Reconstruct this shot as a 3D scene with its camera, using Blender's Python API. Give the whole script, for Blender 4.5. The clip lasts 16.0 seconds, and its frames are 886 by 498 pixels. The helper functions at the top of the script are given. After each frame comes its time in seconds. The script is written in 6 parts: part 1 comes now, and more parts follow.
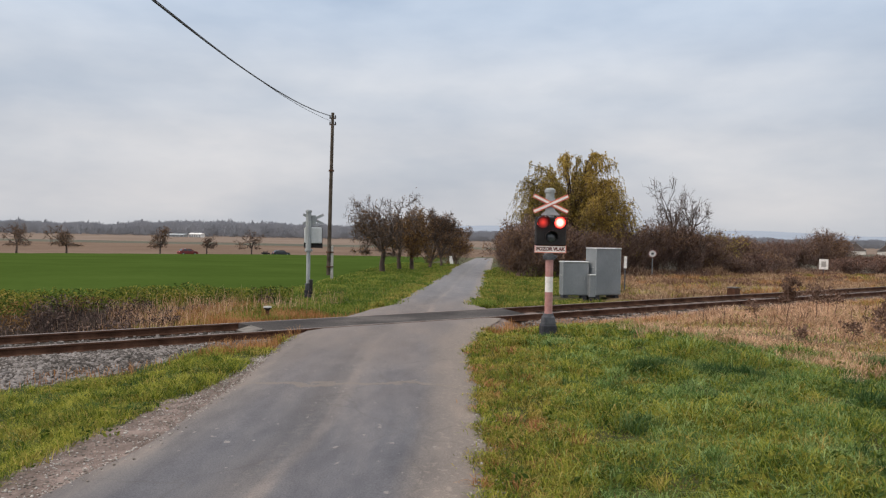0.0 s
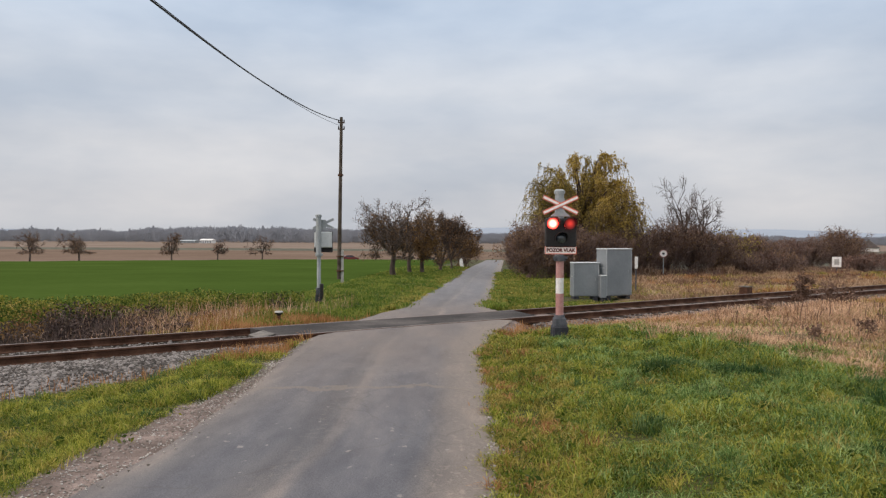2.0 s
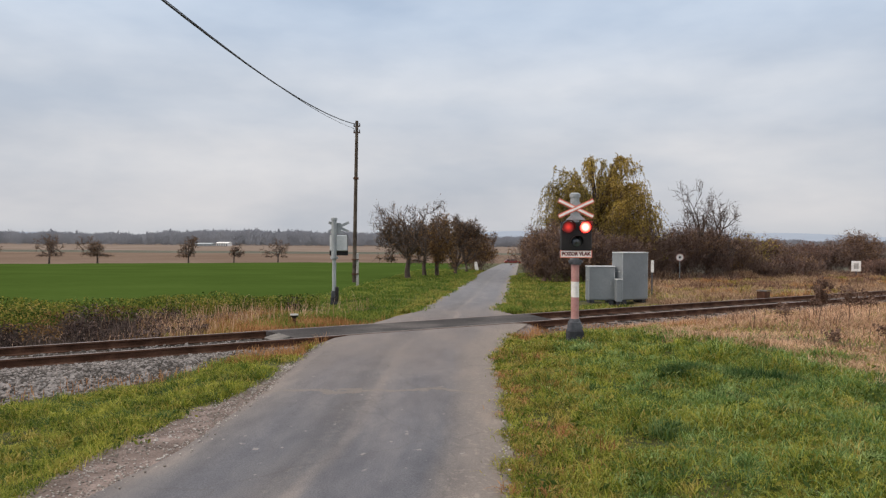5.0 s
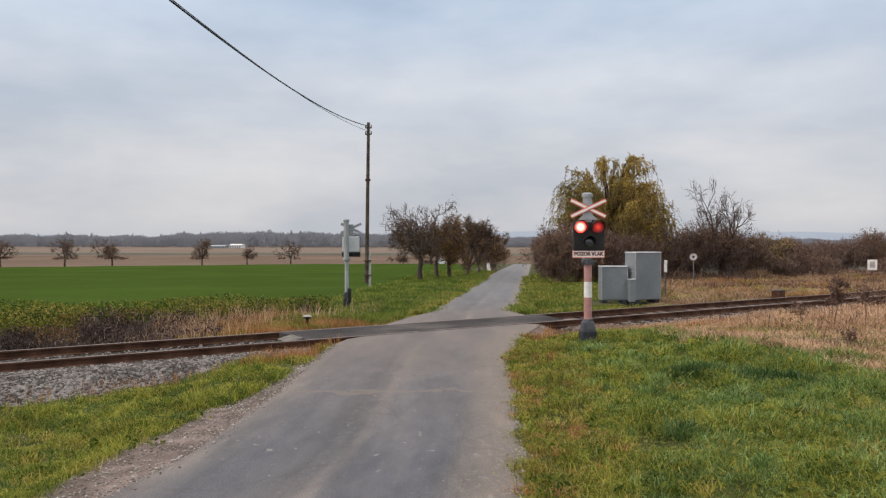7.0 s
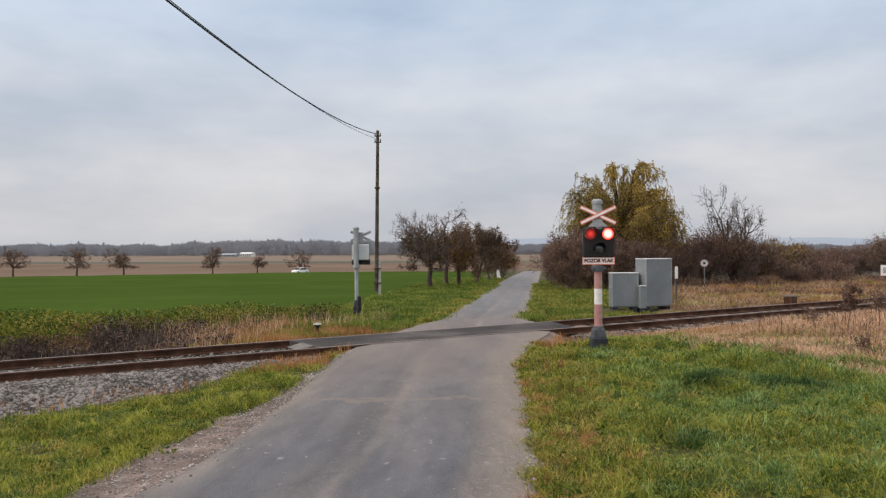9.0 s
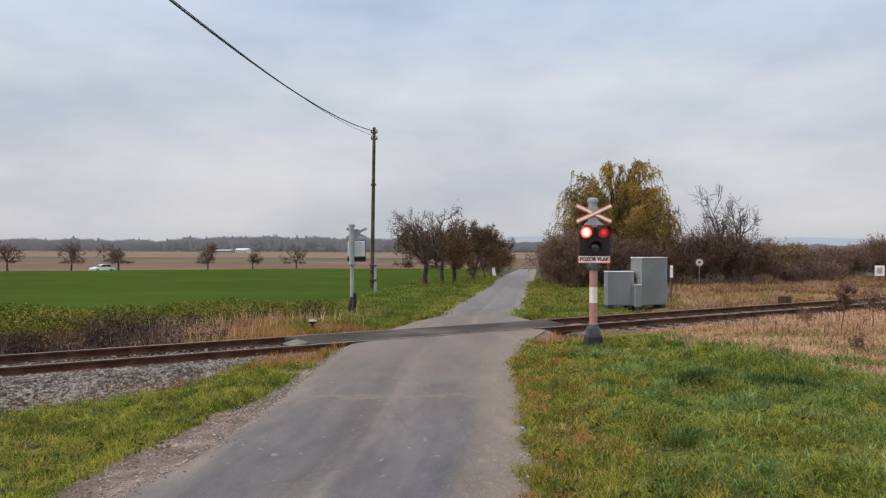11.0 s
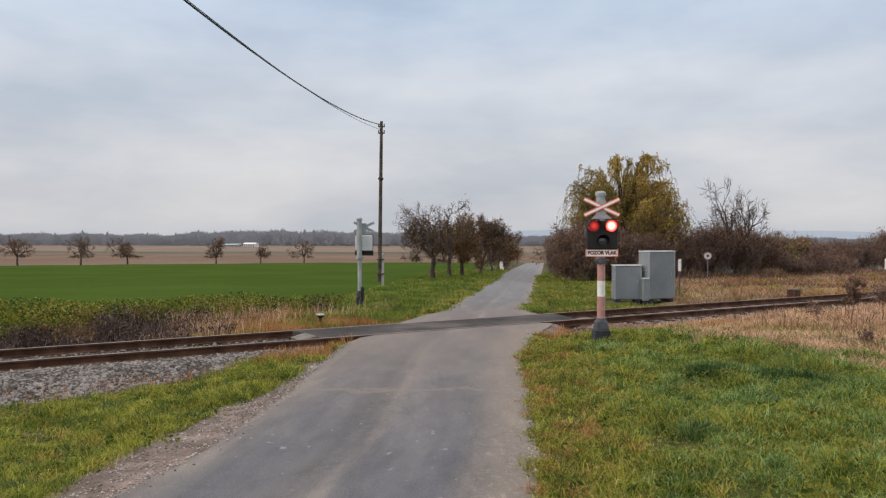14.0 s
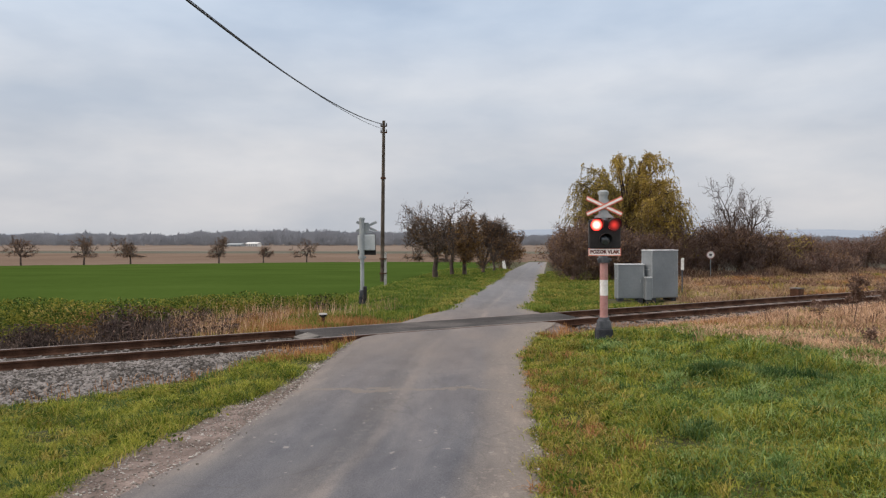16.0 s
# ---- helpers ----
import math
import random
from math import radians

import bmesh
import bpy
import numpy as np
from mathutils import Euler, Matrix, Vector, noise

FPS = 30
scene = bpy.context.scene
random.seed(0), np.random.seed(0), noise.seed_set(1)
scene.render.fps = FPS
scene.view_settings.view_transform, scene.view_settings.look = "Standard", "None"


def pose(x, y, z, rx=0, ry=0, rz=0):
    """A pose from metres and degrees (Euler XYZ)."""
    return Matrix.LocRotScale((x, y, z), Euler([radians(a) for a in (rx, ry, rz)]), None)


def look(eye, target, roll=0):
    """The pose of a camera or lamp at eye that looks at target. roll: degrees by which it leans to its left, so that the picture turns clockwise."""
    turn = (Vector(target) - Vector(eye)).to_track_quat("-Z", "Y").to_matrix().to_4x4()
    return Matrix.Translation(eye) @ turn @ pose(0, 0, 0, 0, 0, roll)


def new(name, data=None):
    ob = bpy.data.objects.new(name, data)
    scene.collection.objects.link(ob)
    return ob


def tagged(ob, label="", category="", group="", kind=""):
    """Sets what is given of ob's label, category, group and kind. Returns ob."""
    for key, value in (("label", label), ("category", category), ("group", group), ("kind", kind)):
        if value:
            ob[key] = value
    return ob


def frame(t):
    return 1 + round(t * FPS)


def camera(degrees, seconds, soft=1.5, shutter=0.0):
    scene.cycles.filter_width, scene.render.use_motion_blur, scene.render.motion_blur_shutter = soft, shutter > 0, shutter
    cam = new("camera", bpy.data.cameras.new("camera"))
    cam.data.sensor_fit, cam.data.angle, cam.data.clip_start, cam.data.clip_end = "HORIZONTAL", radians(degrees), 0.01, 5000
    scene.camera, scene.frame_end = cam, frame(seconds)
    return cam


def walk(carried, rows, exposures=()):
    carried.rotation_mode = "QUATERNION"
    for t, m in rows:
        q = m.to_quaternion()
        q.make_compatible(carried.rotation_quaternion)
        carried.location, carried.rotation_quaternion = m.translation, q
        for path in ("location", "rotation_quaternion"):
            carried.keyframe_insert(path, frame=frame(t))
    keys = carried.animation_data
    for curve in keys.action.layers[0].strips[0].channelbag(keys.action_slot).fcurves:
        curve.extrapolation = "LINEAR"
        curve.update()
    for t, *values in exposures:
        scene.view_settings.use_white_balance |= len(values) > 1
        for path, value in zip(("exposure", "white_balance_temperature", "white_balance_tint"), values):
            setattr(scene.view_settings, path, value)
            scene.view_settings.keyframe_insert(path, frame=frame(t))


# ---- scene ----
cam = camera(62.05, 16.0, soft=1.3)
PATH = [
    (0, (0, 0, 1.95), (0.000, 99.983, 0.083), 1.050),
    (0.5, (0, 0, 1.95), (-0.132, 99.981, -0.013), 1.045),
    (1, (0, 0, 1.95), (-0.772, 99.977, -0.075), 0.855),
    (1.5, (0, 0, 1.95), (-1.133, 99.975, 0.010), 0.442),
    (2, (0, 0, 1.95), (-1.364, 99.979, 0.438), 0.276),
    (2.5, (0, 0, 1.95), (-1.259, 99.981, 0.495), 0.432),
    (3, (0, 0, 1.95), (-1.444, 99.980, 0.603), 0.275),
    (3.5, (0, 0, 1.95), (-1.933, 99.972, 0.577), -0.154),
    (4, (0, 0, 1.95), (-2.290, 99.968, 0.910), 0.322),
    (6.5, (0, 0, 1.95), (-4.756, 99.881, 0.849), -0.094),
    (7, (0, 0, 1.95), (-5.044, 99.868, 0.991), 0.031),
    (7.5, (0, 0, 1.95), (-5.484, 99.849, 1.783), -0.023),
    (8, (0, 0, 1.95), (-5.819, 99.831, 1.879), -0.221),
    (8.5, (0, 0, 1.95), (-6.309, 99.801, 1.922), -0.359),
    (9, (0, 0, 1.95), (-6.349, 99.798, 2.006), -0.252),
    (11.5, (0, 0, 1.95), (-5.496, 99.847, 1.339), 0.300),
    (12, (0, 0, 1.95), (-5.176, 99.860, 0.880), 0.361),
    (12.5, (0, 0, 1.95), (-6.021, 99.813, 0.941), 0.406),
    (13, (0, 0, 1.95), (-6.555, 99.779, 0.870), 0.472),
    (13.5, (0, 0, 1.95), (-6.638, 99.773, 0.805), 0.186),
    (14, (0, 0, 1.95), (-6.781, 99.763, 0.823), 0.060),
    (14.5, (0, 0, 1.95), (-6.896, 99.755, 0.772), 0.040),
    (15, (0, 0, 1.95), (-7.131, 99.737, 0.675), 0.000),
    (15.5, (0, 0, 1.95), (-7.336, 99.723, 0.735), 0.150),
    (16, (0, 0, 1.95), (-7.121, 99.739, 0.731), -0.036),
]
walk(cam, [(t, look(eye, target, roll)) for t, eye, target, roll in PATH])

# ---- light: overcast sky, weak wide sun ----
scene.view_settings.exposure = 0.0
world = bpy.data.worlds.new("overcast_sky")
scene.world = world
world.use_nodes = True
wn, wl = world.node_tree.nodes, world.node_tree.links
wn.clear()
w_out = wn.new("ShaderNodeOutputWorld")
w_bg = wn.new("ShaderNodeBackground")
w_bg.inputs["Strength"].default_value = 0.97
w_sky = wn.new("ShaderNodeTexSky")
w_sky.sky_type, w_sky.sun_disc = "NISHITA", False
w_sky.sun_elevation, w_sky.sun_rotation = radians(36), radians(240)
w_geo = wn.new("ShaderNodeTexCoord")
w_sep = wn.new("ShaderNodeSeparateXYZ")
wl.new(w_geo.outputs["Generated"], w_sep.inputs[0])
# brightness of an overcast sky: grows towards the zenith
w_grad = wn.new("ShaderNodeValToRGB")
w_grad.color_ramp.interpolation = "EASE"
els = w_grad.color_ramp.elements
els[0].position, els[0].color = 0.0, (0.555, 0.575, 0.615, 1)
els[1].position, els[1].color = 1.0, (1.86, 1.80, 1.72, 1)
for pos, col in ((0.04, (0.615, 0.62, 0.65, 1)), (0.11, (0.67, 0.68, 0.71, 1)), (0.18, (0.65, 0.69, 0.75, 1)), (0.30, (0.57, 0.665, 0.795, 1)), (0.6, (1.25, 1.24, 1.22, 1))):
    e = els.new(pos)
    e.color = col
wl.new(w_sep.outputs["Z"], w_grad.inputs[0])
# cloud layers, flattened towards the horizon
w_map = wn.new("ShaderNodeMapping")
w_map.inputs["Scale"].default_value = (1.0, 1.0, 3.2)
wl.new(w_geo.outputs["Generated"], w_map.inputs[0])
w_n1 = wn.new("ShaderNodeTexNoise")
w_n1.inputs["Scale"].default_value, w_n1.inputs["Detail"].default_value = 2.5, 5
w_n1.inputs["Roughness"].default_value = 0.5
wl.new(w_map.outputs[0], w_n1.inputs["Vector"])
w_cr = wn.new("ShaderNodeValToRGB")
w_cr.color_ramp.elements[0].position, w_cr.color_ramp.elements[0].color = 0.37, (0.84, 0.875, 0.925, 1)
w_cr.color_ramp.elements[1].position, w_cr.color_ramp.elements[1].color = 0.63, (1.13, 1.105, 1.085, 1)
wl.new(w_n1.outputs[0], w_cr.inputs[0])
# thinner streaks within the layers
w_map2 = wn.new("ShaderNodeMapping")
w_map2.inputs["Scale"].default_value = (1.0, 1.0, 2.6)
w_map2.inputs["Rotation"].default_value = (0.0, radians(7), 0.0)
wl.new(w_geo.outputs["Generated"], w_map2.inputs[0])
w_n2 = wn.new("ShaderNodeTexNoise")
w_n2.inputs["Scale"].default_value, w_n2.inputs["Detail"].default_value = 7.5, 6
w_n2.inputs["Roughness"].default_value = 0.55
wl.new(w_map2.outputs[0], w_n2.inputs["Vector"])
w_cr2 = wn.new("ShaderNodeValToRGB")
w_cr2.color_ramp.elements[0].position, w_cr2.color_ramp.elements[0].color = 0.36, (0.975, 0.982, 0.992, 1)
w_cr2.color_ramp.elements[1].position, w_cr2.color_ramp.elements[1].color = 0.70, (1.065, 1.055, 1.045, 1)
wl.new(w_n2.outputs[0], w_cr2.inputs[0])
w_both = wn.new("ShaderNodeMix")
w_both.data_type, w_both.blend_type = "RGBA", "MULTIPLY"
w_both.inputs[0].default_value = 1.0
wl.new(w_cr.outputs[0], w_both.inputs[6])
wl.new(w_cr2.outputs[0], w_both.inputs[7])
w_mul = wn.new("ShaderNodeMix")
w_mul.data_type, w_mul.blend_type = "RGBA", "MULTIPLY"
w_mul.inputs[0].default_value = 1.0
wl.new(w_grad.outputs[0], w_mul.inputs[6])
wl.new(w_both.outputs[2], w_mul.inputs[7])
w_sc = wn.new("ShaderNodeMix")
w_sc.data_type, w_sc.blend_type = "RGBA", "MULTIPLY"
w_sc.inputs[0].default_value = 1.0
w_sc.inputs[7].default_value = (0.08, 0.08, 0.08, 1)
wl.new(w_sky.outputs[0], w_sc.inputs[6])
w_mix = wn.new("ShaderNodeMix")
w_mix.data_type = "RGBA"
w_mix.inputs[0].default_value = 0.94
wl.new(w_sc.outputs[2], w_mix.inputs[6])
wl.new(w_mul.outputs[2], w_mix.inputs[7])
wl.new(w_mix.outputs[2], w_bg.inputs[0])
wl.new(w_bg.outputs[0], w_out.inputs[0])
sun = new("sun", bpy.data.lights.new("sun", "SUN"))
sun.data.energy, sun.data.angle, sun.data.color = 1.7, radians(40), (1.0, 0.82, 0.71)
sun.matrix_world = look((-40, -4, 26), (0, 8, 0))


# ---- materials ----
def material(name, colors, rough=0.8, scale=4.0, fine=40.0, metal=0.0, bump=0.3, bump_dist=0.01, island=0.0, obj_random=0.0,
             emit=None, sheen=0.0, spec=0.3, detail=5.0, mid=None, translucent=0.0):
    """Colour varied at two scales, with fine relief. colors: two or three linear colours, dark to light."""
    m = bpy.data.materials.new(name)
    m.use_nodes = True
    n, l = m.node_tree.nodes, m.node_tree.links
    b = n["Principled BSDF"]
    geo = n.new("ShaderNodeNewGeometry")
    tc = n.new("ShaderNodeTexCoord")
    big = n.new("ShaderNodeTexNoise")
    big.inputs["Scale"].default_value, big.inputs["Detail"].default_value = scale, detail
    l.new(geo.outputs["Position"], big.inputs["Vector"])
    small = n.new("ShaderNodeTexNoise")
    small.inputs["Scale"].default_value, small.inputs["Detail"].default_value = fine, 3
    l.new(geo.outputs["Position"], small.inputs["Vector"])
    add = n.new("ShaderNodeMath")
    add.operation = "MULTIPLY_ADD"
    l.new(small.outputs[0], add.inputs[0])
    add.inputs[1].default_value = 0.45
    sub = n.new("ShaderNodeMath")
    sub.operation = "SUBTRACT"
    l.new(big.outputs[0], sub.inputs[0])
    sub.inputs[1].default_value = 0.225
    l.new(sub.outputs[0], add.inputs[2])
    last = add
    if island:
        mi = n.new("ShaderNodeMath")
        mi.operation = "MULTIPLY_ADD"
        l.new(geo.outputs["Random Per Island"], mi.inputs[0])
        mi.inputs[1].default_value = island
        s2 = n.new("ShaderNodeMath")
        s2.operation = "SUBTRACT"
        l.new(last.outputs[0], s2.inputs[0])
        s2.inputs[1].default_value = island / 2
        l.new(s2.outputs[0], mi.inputs[2])
        last = mi
    if obj_random:
        oi = n.new("ShaderNodeObjectInfo")
        mi = n.new("ShaderNodeMath")
        mi.operation = "MULTIPLY_ADD"
        l.new(oi.outputs["Random"], mi.inputs[0])
        mi.inputs[1].default_value = obj_random
        s2 = n.new("ShaderNodeMath")
        s2.operation = "SUBTRACT"
        l.new(last.outputs[0], s2.inputs[0])
        s2.inputs[1].default_value = obj_random / 2
        l.new(s2.outputs[0], mi.inputs[2])
        last = mi
    ramp = n.new("ShaderNodeValToRGB")
    r = ramp.color_ramp.elements
    r[0].position, r[0].color = 0.28, (*colors[0], 1)
    r[1].position, r[1].color = 0.72, (*colors[-1], 1)
    for i, c in enumerate(colors[1:-1]):
        e = r.new(0.28 + 0.44 * (i + 1) / (len(colors) - 1))
        e.color = (*c, 1)
    l.new(last.outputs[0], ramp.inputs[0])
    l.new(ramp.outputs[0], b.inputs["Base Color"])
    b.inputs["Roughness"].default_value, b.inputs["Metallic"].default_value = rough, metal
    b.inputs["Specular IOR Level"].default_value = spec
    if bump:
        bp = n.new("ShaderNodeBump")
        bp.inputs["Strength"].default_value, bp.inputs["Distance"].default_value = bump, bump_dist
        l.new(small.outputs[0], bp.inputs["Height"])
        l.new(bp.outputs[0], b.inputs["Normal"])
    if translucent:
        tr = n.new("ShaderNodeBsdfTranslucent")
        l.new(ramp.outputs[0], tr.inputs[0])
        mx = n.new("ShaderNodeMixShader")
        mx.inputs[0].default_value = translucent
        l.new(b.outputs[0], mx.inputs[1])
        l.new(tr.outputs[0], mx.inputs[2])
        l.new(mx.outputs[0], n["Material Output"].inputs[0])
    if emit:
        b.inputs["Emission Color"].default_value = (*emit[0], 1)
        b.inputs["Emission Strength"].default_value = emit[1]
    return m


def asphalt_material():
    """Worn grey asphalt: wheel tracks and streaks along the lane, brown dust, pale chips, cracks."""
    m = bpy.data.materials.new("asphalt")
    m.use_nodes = True
    n, l = m.node_tree.nodes, m.node_tree.links
    b = n["Principled BSDF"]
    geo = n.new("ShaderNodeNewGeometry")

    def noise_of(scale, stretch=(1, 1, 1), detail=4, rough=0.55):
        mp = n.new("ShaderNodeMapping")
        mp.inputs["Scale"].default_value = stretch
        l.new(geo.outputs["Position"], mp.inputs[0])
        t = n.new("ShaderNodeTexNoise")
        t.inputs["Scale"].default_value, t.inputs["Detail"].default_value, t.inputs["Roughness"].default_value = scale, detail, rough
        l.new(mp.outputs[0], t.inputs["Vector"])
        return t.outputs[0]

    def ramp_of(src, stops):
        r = n.new("ShaderNodeValToRGB")
        e = r.color_ramp.elements
        e[0].position, e[0].color = stops[0][0], (*stops[0][1], 1)
        e[1].position, e[1].color = stops[-1][0], (*stops[-1][1], 1)
        for p, c in stops[1:-1]:
            q = e.new(p)
            q.color = (*c, 1)
        l.new(src, r.inputs[0])
        return r.outputs[0]

    def blend(kind, fac, a, c):
        x = n.new("ShaderNodeMix")
        x.data_type, x.blend_type = "RGBA", kind
        if isinstance(fac, float):
            x.inputs[0].default_value = fac
        else:
            l.new(fac, x.inputs[0])
        l.new(a, x.inputs[6])
        if isinstance(c, tuple):
            x.inputs[7].default_value = (*c, 1)
        else:
            l.new(c, x.inputs[7])
        return x.outputs[2]
    grain = noise_of(75, detail=2)
    col = ramp_of(noise_of(1.0, (1.6, 0.35, 1), 6), ((0.32, (0.070, 0.071, 0.081)), (0.5, (0.111, 0.109, 0.116)), (0.68, (0.163, 0.151, 0.147))))
    at = n.new("ShaderNodeAttribute")
    at.attribute_name = "across"
    wob = n.new("ShaderNodeMath")
    wob.operation = "MULTIPLY_ADD"
    l.new(noise_of(0.55, (1, 0.5, 1), 3), wob.inputs[0])
    wob.inputs[1].default_value = 0.06
    l.new(at.outputs["Fac"], wob.inputs[2])
    tracks = ramp_of(wob.outputs[0], ((0.03, (1.30, 1.19, 1.08)), (0.13, (1.12, 1.08, 1.04)), (0.24, (0.92, 0.94, 1.0)), (0.36, (0.88, 0.90, 0.95)), (0.43, (0.70, 0.71, 0.75)), (0.485, (0.94, 0.93, 0.93)), (0.505, (1.34, 1.25, 1.17)), (0.525, (1.26, 1.19, 1.13)), (0.55, (0.95, 0.96, 1.0)), (0.68, (0.86, 0.89, 0.97)), (0.80, (0.90, 0.92, 0.97)), (0.86, (1.16, 1.08, 1.0)), (0.94, (1.42, 1.26, 1.10)), (1.03, (1.5, 1.30, 1.12))))
    col = blend("MULTIPLY", 1.0, col, tracks)
    # uneven wear at the scale of a hand and of a step
    col = blend("MULTIPLY", 1.0, col, ramp_of(noise_of(3.2, (1.2, 0.45, 1), 8, 0.65), ((0.30, (0.80, 0.80, 0.82)), (0.5, (1.0, 1.0, 1.0)), (0.70, (1.20, 1.17, 1.14)))))
    # brown dust carried on near the crossing
    sep = n.new("ShaderNodeSeparateXYZ")
    l.new(geo.outputs["Position"], sep.inputs[0])
    mr = n.new("ShaderNodeMapRange")
    mr.inputs[1].default_value, mr.inputs[2].default_value, mr.inputs[3].default_value, mr.inputs[4].default_value = 7.0, 13.0, 0.1, 1.15
    l.new(sep.outputs["Y"], mr.inputs[0])
    fade = n.new("ShaderNodeMapRange")
    fade.inputs[1].default_value, fade.inputs[2].default_value, fade.inputs[3].default_value, fade.inputs[4].default_value = 20.0, 27.0, 1.0, 0.4
    l.new(sep.outputs["Y"], fade.inputs[0])
    both = n.new("ShaderNodeMath")
    both.operation = "MULTIPLY"
    l.new(mr.outputs[0], both.inputs[0])
    l.new(fade.outputs[0], both.inputs[1])
    mk = n.new("ShaderNodeMath")
    mk.operation = "MULTIPLY"
    l.new(both.outputs[0], mk.inputs[0])
    l.new(noise_of(0.9, (1.3, 0.5, 1), 5), mk.inputs[1])
    col = blend("MIX", mk.outputs[0], col, (0.185, 0.153, 0.134))
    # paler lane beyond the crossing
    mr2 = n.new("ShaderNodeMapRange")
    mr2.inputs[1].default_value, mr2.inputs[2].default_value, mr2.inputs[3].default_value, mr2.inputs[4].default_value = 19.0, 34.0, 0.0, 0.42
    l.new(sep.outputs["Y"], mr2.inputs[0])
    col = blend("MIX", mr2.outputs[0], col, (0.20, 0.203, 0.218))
    # tan grit along the margin
    margin = ramp_of(wob.outputs[0], ((0.80, (0, 0, 0)), (0.92, (0.30, 0.30, 0.30)), (1.03, (0.55, 0.55, 0.55))))
    col = blend("MIX", margin, col, (0.205, 0.170, 0.142))
    # a repaired cut across the lane
    cut = n.new("ShaderNodeMath")
    cut.operation = "MULTIPLY_ADD"
    l.new(noise_of(0.9, detail=8, rough=0.7), cut.inputs[0])
    cut.inputs[1].default_value = 1.3
    l.new(sep.outputs["Y"], cut.inputs[2])
    mr3 = n.new("ShaderNodeMath")
    mr3.operation = "COMPARE"
    l.new(cut.outputs[0], mr3.inputs[0])
    mr3.inputs[1].default_value, mr3.inputs[2].default_value = 10.05, 0.08
    mk3 = n.new("ShaderNodeMath")
    mk3.operation = "MULTIPLY"
    l.new(mr3.outputs[0], mk3.inputs[0])
    mk3.inputs[1].default_value = 0.6
    col = blend("MIX", mk3.outputs[0], col, (0.185, 0.155, 0.13))
    # fine grain, pale chips and cracks
    col = blend("MULTIPLY", 1.0, col, ramp_of(grain, ((0.3, (0.78, 0.78, 0.78)), (0.7, (1.24, 1.24, 1.23)))))
    chips = ramp_of(noise_of(9, (1.0, 0.7, 1), 3), ((0.675, (0, 0, 0)), (0.73, (0.5, 0.5, 0.5))))
    rubble = ramp_of(noise_of(17, (1.0, 0.8, 1), 4), ((0.56, (0, 0, 0)), (0.66, (0.6, 0.6, 0.6))))
    where = ramp_of(wob.outputs[0], ((0.40, (0, 0, 0)), (0.46, (0.30, 0.30, 0.30)), (0.53, (0.0, 0.0, 0.0)), (0.82, (0.0, 0.0, 0.0)), (0.92, (0.8, 0.8, 0.8)), (1.03, (1, 1, 1))))
    col = blend("MIX", blend("MULTIPLY", 1.0, rubble, where), col, (0.30, 0.255, 0.215))
    col = blend("MIX", chips, col, (0.34, 0.31, 0.285))
    vor = n.new("ShaderNodeTexVoronoi")
    vor.feature = "DISTANCE_TO_EDGE"
    vor.inputs["Scale"].default_value = 0.42
    mp = n.new("ShaderNodeMapping")
    l.new(geo.outputs["Position"], mp.inputs[0])
    wv = n.new("ShaderNodeTexNoise")
    wv.inputs["Scale"].default_value = 3.0
    l.new(geo.outputs["Position"], wv.inputs["Vector"])
    va = n.new("ShaderNodeVectorMath")
    va.operation = "MULTIPLY_ADD"
    l.new(wv.outputs["Color"], va.inputs[0])
    va.inputs[1].default_value = (0.35, 0.35, 0.35)
    l.new(mp.outputs[0], va.inputs[2])
    l.new(va.outputs[0], vor.inputs["Vector"])
    crack = ramp_of(vor.outputs["Distance"], ((0.0, (0.35, 0.35, 0.35)), (0.007, (0.0, 0.0, 0.0))))
    col = blend("MIX", crack, col, (0.075, 0.068, 0.062))
    l.new(col, b.inputs["Base Color"])
    b.inputs["Roughness"].default_value, b.inputs["Specular IOR Level"].default_value = 0.82, 0.3
    bp = n.new("ShaderNodeBump")
    bp.inputs["Strength"].default_value, bp.inputs["Distance"].default_value = 0.5, 0.012
    l.new(grain, bp.inputs["Height"])
    l.new(bp.outputs[0], b.inputs["Normal"])
    return m


M = {}
M["asphalt"] = asphalt_material()
M["patch"] = material("dark_bitumen", ((0.036, 0.034, 0.034), (0.066, 0.061, 0.060), (0.125, 0.114, 0.108)), rough=0.95, scale=0.8, fine=45, bump=0.5, spec=0.05, detail=8)
M["gravel"] = material("verge_gravel", ((0.102, 0.076, 0.064), (0.168, 0.128, 0.112), (0.275, 0.214, 0.189)), rough=0.95, scale=3.5, fine=34, bump=1.0, bump_dist=0.03)
M["soil"] = material("grassy_soil", ((0.0224, 0.0266, 0.00776), (0.051, 0.0532, 0.0136), (0.102, 0.0855, 0.0272)), rough=0.95, scale=1.6, fine=14, bump=1.0, bump_dist=0.05)
M["drysoil"] = material("dry_grass_ground", ((0.0918, 0.0665, 0.0291), (0.204, 0.142, 0.0727), (0.306, 0.218, 0.116)), rough=0.95, scale=0.6, fine=12, bump=1.0, bump_dist=0.05)
M["crop"] = material("winter_wheat", ((0.0414, 0.068, 0.0143), (0.0493, 0.081, 0.0169), (0.0594, 0.094, 0.0208)), rough=1.0, scale=0.10, fine=2.5, bump=0.3, bump_dist=0.08, spec=0.0, detail=3)
